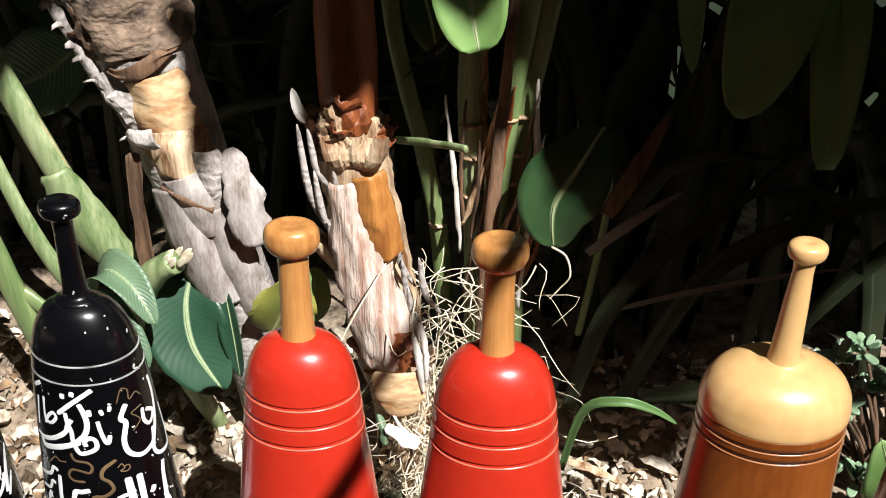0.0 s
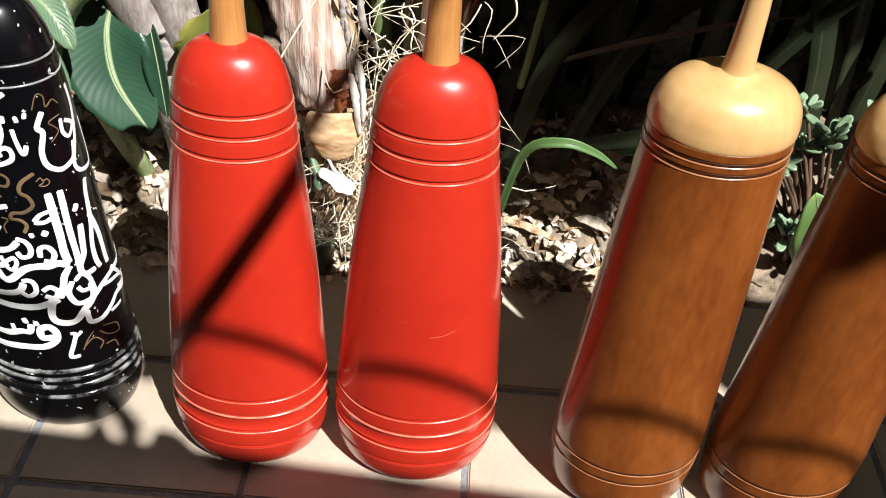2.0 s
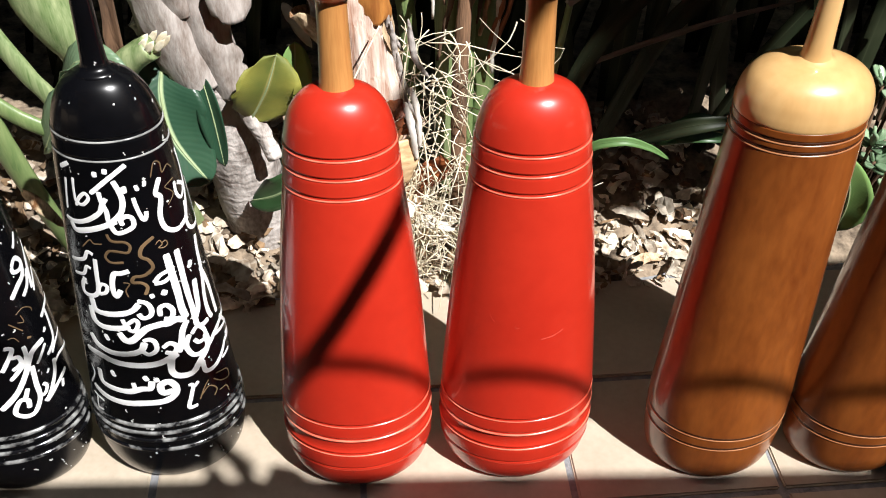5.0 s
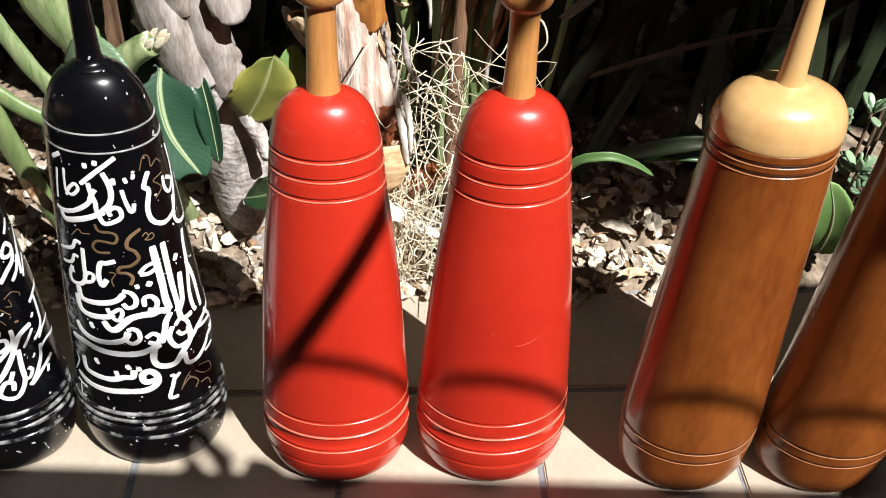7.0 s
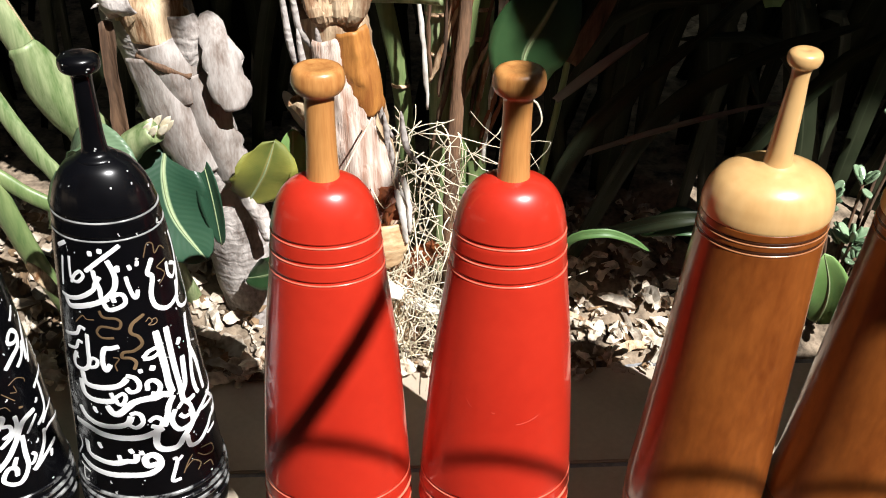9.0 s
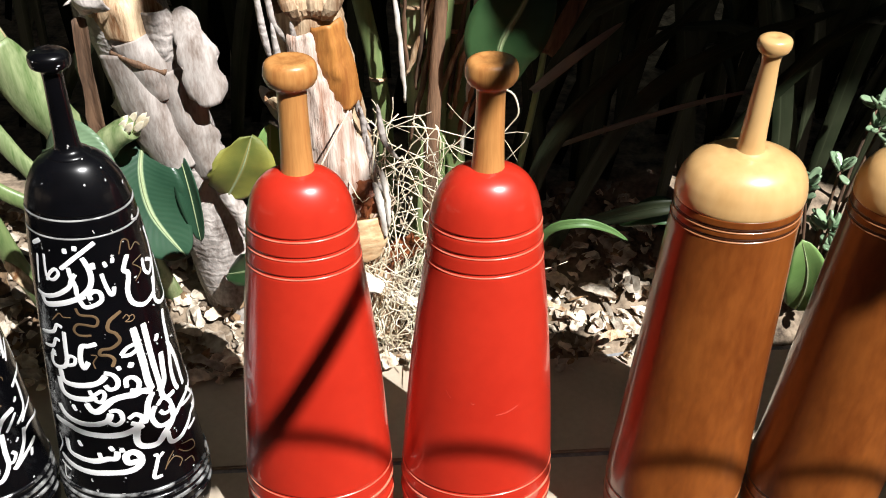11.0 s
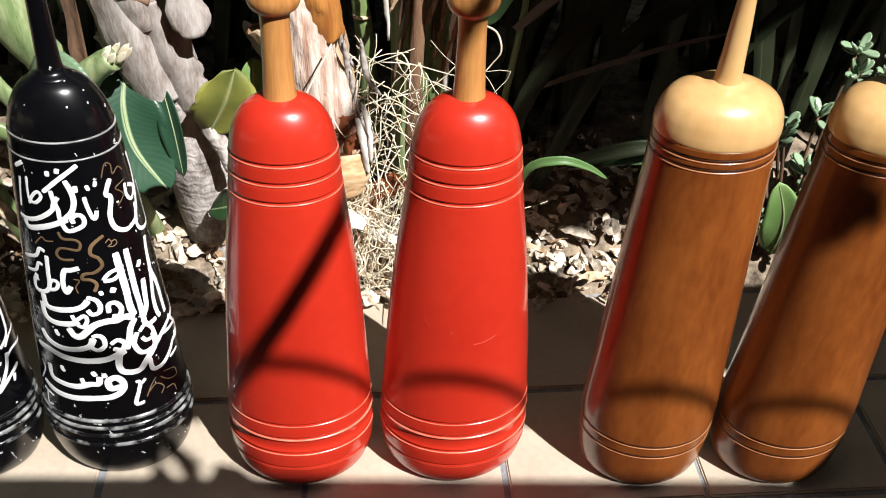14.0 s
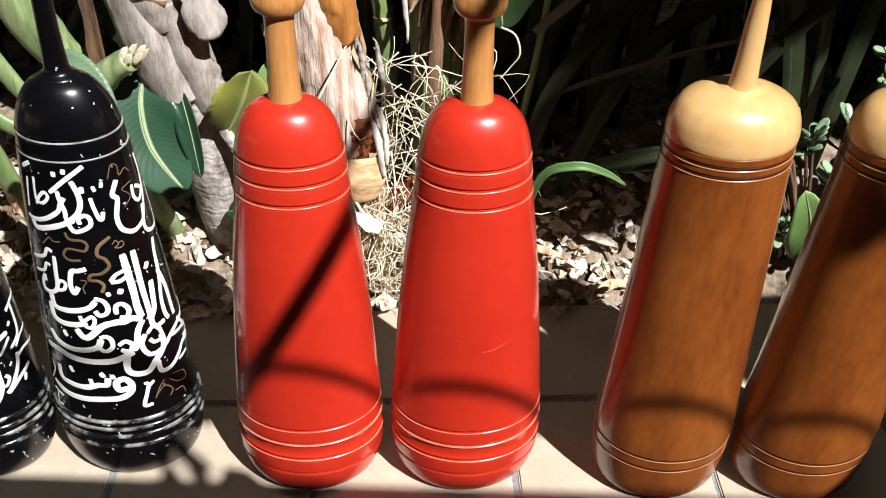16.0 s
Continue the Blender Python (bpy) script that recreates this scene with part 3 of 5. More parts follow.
    stroke(white, 8.9, (-16, 273), (-12, 262), (-6, 262), (6, 278), (17, 282), (25, 281), (32, 283), (41, 278))
    stroke(white, 6.2, (20, 294), (21, 306), (27, 307), (31, 297), (28, 287), (22, 289))
    stroke(white, 8.1, (-46, 259), (-40, 246), (-27, 239), (-12, 240), (-1, 246), (3, 258))
    stroke(white, 10.7, (-30, 261), (-26, 263))
    stroke(white, 6.0, (2, 260), (7, 262), (11, 257), (11, 245), (5, 239), (0, 244))
    stroke(white, 8.9, (-56, 229), (-40, 229), (-25, 224), (-7, 222), (9, 223), (18, 227), (27, 232))
    stroke(white, 6.4, (16, 246), (22, 251), (27, 244), (24, 235), (17, 239))
    stroke(white, 8.0, (28, 233), (32, 249), (35, 264), (41, 276))
    stroke(white, 8.8, (22, 234), (19, 210), (23, 198), (35, 195), (44, 208), (55, 224), (55, 244))
    stroke(white, 8.7, (37, 376), (38, 350), (39, 320), (39, 297), (41, 280))
    stroke(white, 7.4, (48, 376), (48, 352), (48, 318), (49, 286), (49, 265))
    stroke(white, 5.4, (21, 342), (27, 350), (35, 353))
    stroke(white, 5.4, (21, 341), (29, 340), (36, 344))
    stroke(white, 10.2, (56, 349), (61, 346))
    stroke(white, 7.3, (59, 325), (57, 304), (55, 285), (49, 270), (52, 258), (63, 259))
    stroke(white, 6.2, (79, 375), (75, 358), (72, 326), (66, 292), (66, 268), (69, 257))
    stroke(white, 6.7, (71, 333), (77, 302), (78, 267), (79, 255))
    stroke(white, 5.7, (42, 253), (49, 260), (55, 250), (55, 238), (47, 236), (43, 244))
    stroke(white, 7.1, (40, 254), (35, 239), (39, 222), (48, 219), (58, 225), (67, 233), (80, 239), (103, 242), (103, 260))
    stroke(white, 6.6, (46, 206), (47, 188), (58, 186), (72, 197), (81, 205), (99, 203), (103, 220))
    stroke(white, 5.2, (66, 230), (93, 222), (103, 206), (84, 211))
    stroke(white, 4.6, (68, 187), (84, 188))
    stroke(white, 5.5, (81, 246), (95, 222))
    stroke(white, 8.4, (-44, 203), (-43, 182), (-32, 177), (-18, 177), (-7, 183), (0, 184), (2, 196))
    stroke(white, 11.1, (-31, 202), (-27, 204))
    stroke(white, 8.6, (-4, 199), (0, 202))
    stroke(white, 7.9, (4, 196), (8, 198))
    stroke(white, 6.6, (-13, 193), (-12, 181))
    stroke(white, 9.1, (-57, 164), (-41, 157), (-24, 156), (-7, 159), (9, 161), (18, 170), (19, 183), (14, 192), (8, 187), (9, 175), (17, 176))
    stroke(white, 4.5, (29, 177), (32, 177), (33, 172), (38, 178))
    stroke(white, 5.3, (33, 174), (30, 161), (26, 142), (33, 141))
    stroke(white, 2.9, (-56, 201), (-53, 186), (-63, 162))
    stroke(white, 4.0, (-60, 148), (-45, 145))
    stroke(white, 3.3, (-55, 146), (-56, 125), (-48, 127))
    stroke(gold, 4.3, (30, 403), (18, 393), (15, 381), (21, 374), (23, 363), (15, 355), (6, 354), (4, 347), (11, 345), (15, 338), (12, 328))
    stroke(gold, 1.8, (-4, 347), (1, 345), (-3, 336), (-2, 327))
    stroke(gold, 1.7, (56, 174), (70, 166), (71, 153), (60, 157), (52, 169))
    stroke(gold, 1.7, (37, 152), (46, 162), (53, 151), (49, 142))
    stroke(gold, 1.7, (55, 145), (64, 143), (66, 131))
    stroke(gold, 1.7, (47, 172), (41, 162), (36, 148))


def lettering_second(white, gold):
    stroke(white, 4.9, (92, 386), (85, 378), (79, 372))
    stroke(white, 6.5, (107, 363), (98, 352), (90, 336), (85, 320), (83, 310))
    stroke(white, 5.4, (67, 354), (75, 361), (82, 351), (76, 344), (67, 347), (67, 354))
    stroke(white, 6.5, (82, 349), (77, 336), (65, 328), (54, 317))
    stroke(white, 5.5, (86, 337), (78, 321), (67, 311))
    stroke(white, 4.6, (99, 328), (90, 315), (84, 304))
    stroke(white, 5.4, (111, 314), (111, 297), (111, 281), (111, 298), (111, 311))
    stroke(white, 5.5, (111, 274), (91, 274), (77, 268))
    stroke(white, 5.2, (87, 271), (86, 249), (82, 228), (67, 216))
    stroke(white, 7.5, (73, 252), (76, 249))
    stroke(white, 4.3, (102, 224), (84, 222), (73, 213))
    stroke(white, 4.3, (111, 190), (84, 202), (71, 198))
    stroke(white, 7.4, (69, 242), (53, 235), (41, 208), (30, 186), (15, 166))
    stroke(white, 4.2, (69, 234), (54, 215))
    stroke(white, 6.4, (49, 217), (47, 190), (46, 167), (38, 148), (30, 147), (24, 157), (30, 173), (36, 170), (35, 158))
    stroke(white, 5.7, (48, 250), (46, 230), (29, 208))
    stroke(white, 7.9, (60, 197), (62, 195))
    stroke(white, 5.9, (72, 205), (67, 186), (55, 163), (49, 156))
    stroke(white, 5.9, (82, 177), (65, 168), (50, 155))
    stroke(white, 5.1, (73, 168), (70, 158))
    stroke(white, 4.8, (52, 184), (55, 177), (51, 168), (47, 169))
    stroke(white, 5.8, (39, 188), (34, 172))
    stroke(white, 5.7, (32, 257), (38, 252), (31, 236), (25, 224))
    stroke(white, 5.2, (35, 240), (41, 238), (41, 228), (33, 222))
    stroke(gold, 1.4, (43, 288), (48, 279), (53, 270))
    stroke(gold, 1.2, (52, 295), (61, 299), (69, 292), (69, 287))
    stroke(gold, 1.2, (56, 292), (57, 281), (51, 284))
    stroke(gold, 1.2, (38, 268), (43, 267), (46, 259))
    stroke(gold, 3.2, (54, 258), (58, 256))

for club_, written in ((black_a, lettering_first), (black_b, lettering_second)):
    white, gold = [], []
    written(white, gold)
    for piece in white:
        part("letter_stroke", piece, WHITE, club_)
    for piece in gold:
        part("scroll", piece, GOLD, club_, "faded gold scroll")

# fine scratches on the second red club
SCRATCH = material("pale_scratch", (0.75, 0.10, 0.07), (0.85, 0.2, 0.15), rough=0.5)
for a0, a1, z0, z1 in ((8, 26, 0.262, 0.270), (-33, -28, 0.296, 0.286), (-12, -9, 0.283, 0.281)):
    prev = None
    bm = bmesh.new()
    for j in range(9):
        s = j / 8
        a, z = radians(a0 + (a1 - a0) * s), z0 + (z1 - z0) * s - 0.002 * math.sin(math.pi * s)
        r = 1.035 * float(np.interp(z, [p[1] for p in RED_BODY], [p[0] for p in RED_BODY])) + 0.0005
        row = [bm.verts.new((r * math.sin(a), -OVAL * r * math.cos(a), z + h)) for h in (-0.0004, 0.0004)]
        if prev:
            bm.faces.new((prev[0], row[0], row[1], prev[1]))
        prev = row
    part("scratch", bm, SCRATCH, red_b)


# ---- planting bed: trunks ----
def sheaths(parent, pts, radii, count, mats, low, high, size, seed):
    """Old leaf bases wrapped round a trunk, each a curved plate with a ragged loose tip."""
    rnd = random.Random(seed)
    for k in range(count):
        s = low + (high - low) * (k + rnd.random()) / count
        c = curve_at(pts, s)
        d = (curve_at(pts, min(1, s + 0.05)) - curve_at(pts, max(0, s - 0.05))).normalized()
        i = s * (len(radii) - 1)
        j = min(int(i), len(radii) - 2)
        r = radii[j] + (radii[j + 1] - radii[j]) * (i - j)
        a = rnd.uniform(-1.7, 1.7)
        out = Vector((math.sin(a), -math.cos(a), 0))
        out = (out - d * out.dot(d)).normalized()
        ln, flare = size * rnd.uniform(0.5, 1.3), rnd.uniform(0.0, 0.3)
        p0 = c + out * (r * 1.03)
        p1 = p0 + d * ln * 0.5 + out * 0.007
        p2 = p0 + d * ln + out * (0.006 + flare * ln * (2 if rnd.random() < 0.3 else 0.5)) + Vector((rnd.uniform(-1, 1), 0, 0)) * 0.014
        bm = bmesh.new()
        blade(bm, [p0, p1, p2], r * rnd.uniform(0.7, 1.5), face=out, fold=-0.42, steps=10, cross=8, wide_at=0.35, tip=0.35, base=0.85, wave=0.03, thick=0.0025, torn=0.9)
        for v in bm.verts:
            v.co += Vector((noise.noise(v.co * 90), noise.noise(v.co * 90 + Vector((5, 0, 0))), noise.noise(v.co * 90 + Vector((0, 7, 0))))) * 0.004
        part("old_leaf_base", bm, mats[rnd.randrange(len(mats))], parent, smooth=False)


T1 = [(-0.215, 1.42, 0.02), (-0.25, 1.40, 0.25), (-0.285, 1.385, 0.42), (-0.325, 1.38, 0.60), (-0.362, 1.38, 0.75), (-0.39, 1.38, 0.90), (-0.41, 1.38, 1.08)]
R1 = [0.058, 0.055, 0.056, 0.060, 0.066, 0.070, 0.070]
trunk = tagged(new("leaning_trunk"), "leaning grey trunk wrapped in ragged peeling leaf bases", "tree trunk")
bm = bmesh.new()
tube(bm, T1, R1, 90, 56, rough=0.0025)
part("trunk", bm, BARK, trunk)
sheaths(trunk, T1, R1, 5, [BARK], 0.30, 0.60, 0.07, 4)
sheaths(trunk, T1, R1, 70, [HUSK, SHEATH, HUSK, BARK], 0.645, 0.97, 0.034, 16)
sheaths(trunk, T1, R1, 30, [SHEATH, HUSK, BARK, SHEATH, HUSK], 0.68, 0.97, 0.065, 6)


def ragged(bm, amount, scale=70):
    """Crumples a piece a little."""
    for v in bm.verts:
        v.co += Vector((noise.noise(v.co * scale), noise.noise(v.co * scale + Vector((5, 0, 0))), noise.noise(v.co * scale + Vector((0, 7, 0))))) * amount
    return bm


bm = bmesh.new()
tube(bm, [(-0.357, 1.38, 0.728), (-0.37, 1.38, 0.80), (-0.39, 1.38, 0.90), (-0.41, 1.38, 1.08)], [0.071, 0.075, 0.077, 0.077], 60, 48, rough=0.010)
part("ragged_crown_base", bm, OLDBARK, trunk, "dark brown ragged fibre above the peeled patch")
for label, mat, pts, w in (("smooth orange-tan peeled patch", PEEL, [(-0.312, 1.306, 0.625), (-0.321, 1.303, 0.665), (-0.330, 1.304, 0.705)], 0.098),
                           ("cream peeled patch", SHEATH, [(-0.300, 1.305, 0.565), (-0.306, 1.303, 0.60), (-0.312, 1.305, 0.632)], 0.100),
                           ("dark husk rim over the peeled patch", HUSK, [(-0.333, 1.302, 0.706), (-0.336, 1.297, 0.716), (-0.340, 1.296, 0.727)], 0.108),
                           ("curled flap of bark", BARK, [(-0.362, 1.318, 0.600), (-0.352, 1.298, 0.618), (-0.325, 1.288, 0.628)], 0.036),
                           ("grey torn bark", BARK, [(-0.262, 1.320, 0.520), (-0.262, 1.308, 0.560), (-0.265, 1.305, 0.602)], 0.052),
                           ("dark crack edge", HUSK, [(-0.335, 1.318, 0.545), (-0.300, 1.300, 0.535), (-0.262, 1.312, 0.515)], 0.014),
                           ("pale shred of bark", BARK, [(-0.235, 1.345, 0.370), (-0.205, 1.325, 0.310), (-0.175, 1.315, 0.235)], 0.032)):
    bm = bmesh.new()
    blade(bm, pts, w, face=(0.05, -1, 0.1), fold=-0.30, steps=14, cross=12, wide_at=0.45, tip=0.75, base=0.8, wave=0.02, thick=0.003, torn=0.9)
    part("peeled_patch", ragged(bm, 0.004, 32), mat, trunk, label)
bm = bmesh.new()
blade(bm, [(-0.236, 1.325, 0.605), (-0.214, 1.302, 0.548), (-0.202, 1.296, 0.470)], 0.062, face=(0.3, -1, 0.1), fold=-0.16, steps=16, cross=8, wide_at=0.75, tip=0.55, base=0.2, thick=0.0015, torn=0.9)
part("hanging_flake", ragged(bm, 0.002, 40), PALEBARK, trunk, "pale flake of bark")
for pts, w in (([(-0.268, 1.322, 0.35), (-0.288, 1.312, 0.44), (-0.312, 1.308, 0.545)], 0.094), ([(-0.225, 1.335, 0.33), (-0.243, 1.318, 0.42), (-0.262, 1.312, 0.515)], 0.070), ([(-0.270, 1.316, 0.470), (-0.283, 1.304, 0.515), (-0.300, 1.303, 0.565)], 0.088)):
    bm = bmesh.new()
    blade(bm, pts, w, face=(0.05, -1, 0.1), fold=-0.26, steps=24, cross=12, wide_at=0.5, tip=0.8, base=0.8, wave=0.012, thick=0.002, torn=0.5)
    part("bark_wrap", ragged(bm, 0.002, 45), PALEBARK, trunk, "smooth pale bark wrap")
bm = bmesh.new()
rnd = random.Random(31)
for k in range(11):
    z = 0.62 + 0.024 * k + rnd.uniform(-0.008, 0.008)
    x = -0.372 - (z - 0.62) * 0.42
    out = rnd.choice((-1, -1, 1))
    blade(bm, [(x, 1.328, z), (x + out * 0.007, 1.322, z + 0.004), (x + out * rnd.uniform(0.010, 0.016), 1.318, z - rnd.uniform(0.0, 0.006))], rnd.uniform(0.005, 0.011), steps=4, cross=2, thick=0.0015)
blade(bm, [(-0.352, 1.335, 0.575), (-0.378, 1.328, 0.64), (-0.413, 1.325, 0.72), (-0.447, 1.325, 0.80), (-0.475, 1.33, 0.90)], 0.017, face=(0.3, -1, 0.1), fold=-0.35, steps=30, cross=4, wide_at=0.5, tip=0.7, base=0.5, thick=0.003, torn=0.9)
ragged(bm, 0.004, 60)
part("dry_rib", bm, BARK, trunk, "thin grey serrated dry rib")

T2 = [(0.015, 1.36, 0.02), (-0.01, 1.34, 0.20), (-0.03, 1.33, 0.36), (-0.05, 1.325, 0.50), (-0.062, 1.32, 0.60), (-0.068, 1.32, 0.66)]
R2 = [0.050, 0.046, 0.050, 0.050, 0.047, 0.042]
stump = tagged(new("fibrous_trunk"), "split fibrous trunk with rust and orange inner sheaths", "tree trunk")
bm = bmesh.new()
tube(bm, T2, R2, 50, 36, rough=0.006)
part("trunk", bm, SHEATH, stump)
sheaths(stump, T2, R2, 20, [HUSK, RUST, HUSK, SHEATH], 0.80, 0.99, 0.034, 19)
sheaths(stump, T2, R2, 14, [SHEATH, BARK, FIBRE, RUST], 0.05, 0.55, 0.08, 9)
bm = bmesh.new()
tube(bm, [(-0.068, 1.325, 0.62), (-0.07, 1.33, 0.74), (-0.072, 1.34, 0.88), (-0.075, 1.36, 1.05)], [0.036, 0.040, 0.036, 0.028], 18, 20, rough=0.002)
part("upper_sheath", bm, RUST, stump, "smooth rust-brown sheath")
bm = bmesh.new()
blade(bm, [(-0.012, 1.262, 0.475), (-0.022, 1.256, 0.535), (-0.034, 1.258, 0.602)], 0.050, face=(0.25, -1, 0.1), fold=-0.3, steps=14, cross=10, wide_at=0.4, tip=0.8, base=0.9, thick=0.004)
part("inner_sheath", ragged(bm, 0.004), ORANGE, stump, "bright orange inner sheath")
bm = bmesh.new()
for k in range(5):
    a = (k - 2) * 0.5
    blade(bm, [(-0.055 + 0.03 * math.sin(a), 1.285, 0.598), (-0.055 + 0.042 * math.sin(a), 1.262, 0.620), (-0.055 + 0.050 * math.sin(a), 1.266, 0.652)], 0.032, face=(math.sin(a), -1, 0.2), fold=-0.35, steps=6, cross=4, wide_at=0.5, tip=0.6, base=0.6, thick=0.004, torn=0.5)
part("torn_collar", bm, SHEATH, stump, "torn tan collar", False)
bm = bmesh.new()
blade(bm, [(-0.008, 1.256, 0.30), (-0.028, 1.250, 0.38), (-0.050, 1.252, 0.48), (-0.066, 1.262, 0.590)], 0.088, face=(0.05, -1, 0.1), fold=-0.22, steps=26, cross=14, wide_at=0.3, tip=0.5, base=0.8, wave=0.012, thick=0.003, torn=0.8)
for v in bm.verts:
    v.co += Vector((0, 1, 0)) * 0.004 * noise.noise(Vector((v.co.x * 160 + v.co.z * 60, 0, v.co.z * 12)))
part("frayed_base", ragged(bm, 0.004, 50), FIBRE, stump, "frayed pinkish fibre fan")
bm = bmesh.new()
blade(bm, [(0.002, 1.252, 0.222), (-0.001, 1.246, 0.262), (-0.003, 1.250, 0.300)], 0.078, face=(0.05, -1, 0.25), fold=-0.08, steps=14, cross=10, wide_at=0.7, tip=0.8, base=0.4, thick=0.004, torn=0.4)
part("lower_flake", ragged(bm, 0.002, 40), PEEL, stump, "flat tan flake of bark")
bm = bmesh.new()
blade(bm, [(0.003, 1.258, 0.300), (0.0, 1.252, 0.330), (-0.003, 1.256, 0.362)], 0.048, face=(0.05, -1, 0.1), fold=-0.2, steps=24, cross=12, wide_at=0.5, tip=0.7, base=0.8, thick=0.003, torn=0.9)
part("inner_fibre", ragged(bm, 0.007, 95), RUST, stump, "crinkled reddish inner fibre", False)
bm = bmesh.new()
blade(bm, [(-0.022, 1.252, 0.204), (0.004, 1.243, 0.192), (0.028, 1.246, 0.176)], 0.026, face=(0.1, -0.7, 0.7), fold=0.12, steps=12, cross=6, wide_at=0.55, tip=0.4, base=0.3, thick=0.002, torn=0.7)
part("pale_shard", ragged(bm, 0.003, 60), WHITEDRY, stump, "bleached white shard of sheath")
for x0, z0, x1, z1, w in ((0.020, 0.36, 0.034, 0.27, 0.014), (0.030, 0.38, 0.040, 0.29, 0.010), (-0.030, 0.245, 0.012, 0.185, 0.005), (-0.034, 0.215, -0.022, 0.170, 0.016)):
    bm = bmesh.new()
    blade(bm, [(x0, 1.262, z0), ((x0 + x1) / 2 + 0.004, 1.250, (z0 + z1) / 2), (x1, 1.248, z1)], w, face=(0.2, -1, 0.2), fold=-0.3, steps=12, cross=4, wide_at=0.5, tip=0.4, base=0.4, thick=0.002, torn=0.6)
    part("loose_strip", ragged(bm, 0.003, 60), WHITEDRY if w < 0.015 else SAGELEAF, stump)
for x, z, h in ((-0.105, 0.60, 0.10), (-0.085, 0.46, 0.12), (0.012, 0.40, 0.13), (0.035, 0.42, 0.10), (-0.055, 0.47, 0.15), (-0.04, 0.44, 0.16), (-0.02, 0.42, 0.12), (-0.10, 0.53, 0.12), (0.0, 0.47, 0.12), (-0.03, 0.52, 0.10), (-0.075, 0.55, 0.09), (0.02, 0.36, 0.12), (-0.118, 0.57, 0.16)):
    bm = bmesh.new()
    blade(bm, [(x + 0.02, 1.29, z - h * 0.4), (x, 1.275, z), (x - 0.008, 1.27, z + h * 0.6)], 0.010, steps=10, cross=4, wide_at=0.6, tip=0.15, base=0.3, thick=0.0015, fold=-0.3, torn=0.5)
    part("loose_strip", bm, BARK, stump)


# ---- stems and leaves ----
def stem(label, pts, radii, mat, nodes=()):
    ob = tagged(new("plant_stem"), label, "plant stem")
    bm = bmesh.new()
    tube(bm, pts, radii, 30, 16, rough=0.0012, flat=0.6)
    part("stalk", bm, mat, ob)
    if mat == PALESTEM and max(radii) > 0.0209:
        bm = bmesh.new()
        off = Vector((max(radii) * 0.9, -0.006, 0))
        blade(bm, [Vector(p) + off for p in pts[1:4]], 0.012, face=(0.2, -1, 0), fold=0.2, steps=20, cross=3, wide_at=0.5, tip=0.3, base=0.4, torn=0.8)
        part("dry_margin", ragged(bm, 0.003), SHEATH, ob, "withered brown edge")
    for s in nodes:
        bm = bmesh.new()
        c = curve_at(pts, s)
        k = s * (len(radii) - 1)
        i = min(int(k), len(radii) - 2)
        r = radii[i] + (radii[i + 1] - radii[i]) * (k - i)
        tube(bm, [c - Vector((0, 0, 0.0018)), c + Vector((0, 0, 0.0018))], [r * 1.035, r * 1.0], 2, 16)
        part("node", bm, SHEATH, ob)
    return ob


stem("pale green jointed stem in sun", [(0.10, 1.46, 0.03), (0.095, 1.45, 0.40), (0.083, 1.45, 0.61), (0.083, 1.45, 0.75), (0.09, 1.47, 1.1)], [0.021, 0.020, 0.0185, 0.016], PALESTEM, (0.34, 0.42, 0.49))
stem("thick green jointed stem", [(0.15, 1.46, 0.03), (0.15, 1.45, 0.40), (0.152, 1.45, 0.53), (0.156, 1.45, 0.62), (0.185, 1.45, 0.79), (0.215, 1.47, 1.0)], [0.021, 0.020, 0.019, 0.018], STEM, (0.37, 0.47, 0.60))
stem("slim green stem leaning upward", [(0.125, 1.44, 0.03), (0.125, 1.43, 0.40), (0.137, 1.43, 0.62), (0.16, 1.43, 0.79), (0.185, 1.45, 1.0)], [0.010, 0.013, 0.016, 0.014], STEM, (0.5,))
stem("slim dark stem leaning away", [(0.05, 1.52, 0.05), (0.035, 1.5, 0.37), (0.01, 1.5, 0.53), (-0.03, 1.5, 0.71), (-0.06, 1.52, 0.95)], [0.016, 0.014, 0.012], STEM, (0.3,))
stem("brown withered stem between green ones", [(0.11, 1.40, 0.03), (0.11, 1.40, 0.30), (0.12, 1.40, 0.50), (0.135, 1.41, 0.72), (0.15, 1.43, 0.9)], [0.013, 0.012, 0.008, 0.006], HUSK)
stem("cut horizontal green twig", [(-0.02, 1.42, 0.585), (0.03, 1.38, 0.60), (0.085, 1.33, 0.615)], [0.006, 0.006], PALESTEM)
rnd = random.Random(41)
for k in range(16):
    x, z, h = rnd.uniform(0.055, 0.19), rnd.uniform(0.30, 0.52), rnd.uniform(0.14, 0.30)
    lean = rnd.gauss(0.02, 0.03)
    mat = (SHEATH, RUST, HUSK, WHITEDRY)[k % 4]
    ob = tagged(new("dry_strip"), ("tan", "rust-brown", "dark brown", "bleached white")[k % 4] + " dry leaf strip between the stems", "dry leaf")
    bm = bmesh.new()
    blade(bm, [(x, 1.425, z), (x + lean * 0.5 + rnd.gauss(0, 0.004), 1.418, z + h * 0.5), (x + lean, 1.415, z + h)], rnd.uniform(0.005, 0.012), face=(rnd.uniform(-0.5, 0.5), -1, 0.1), fold=-0.3, steps=14, cross=4, wide_at=0.4, tip=0.2, base=0.5, thick=0.0015, torn=0.8)
    part("strip", ragged(bm, 0.003, 60), mat, ob)
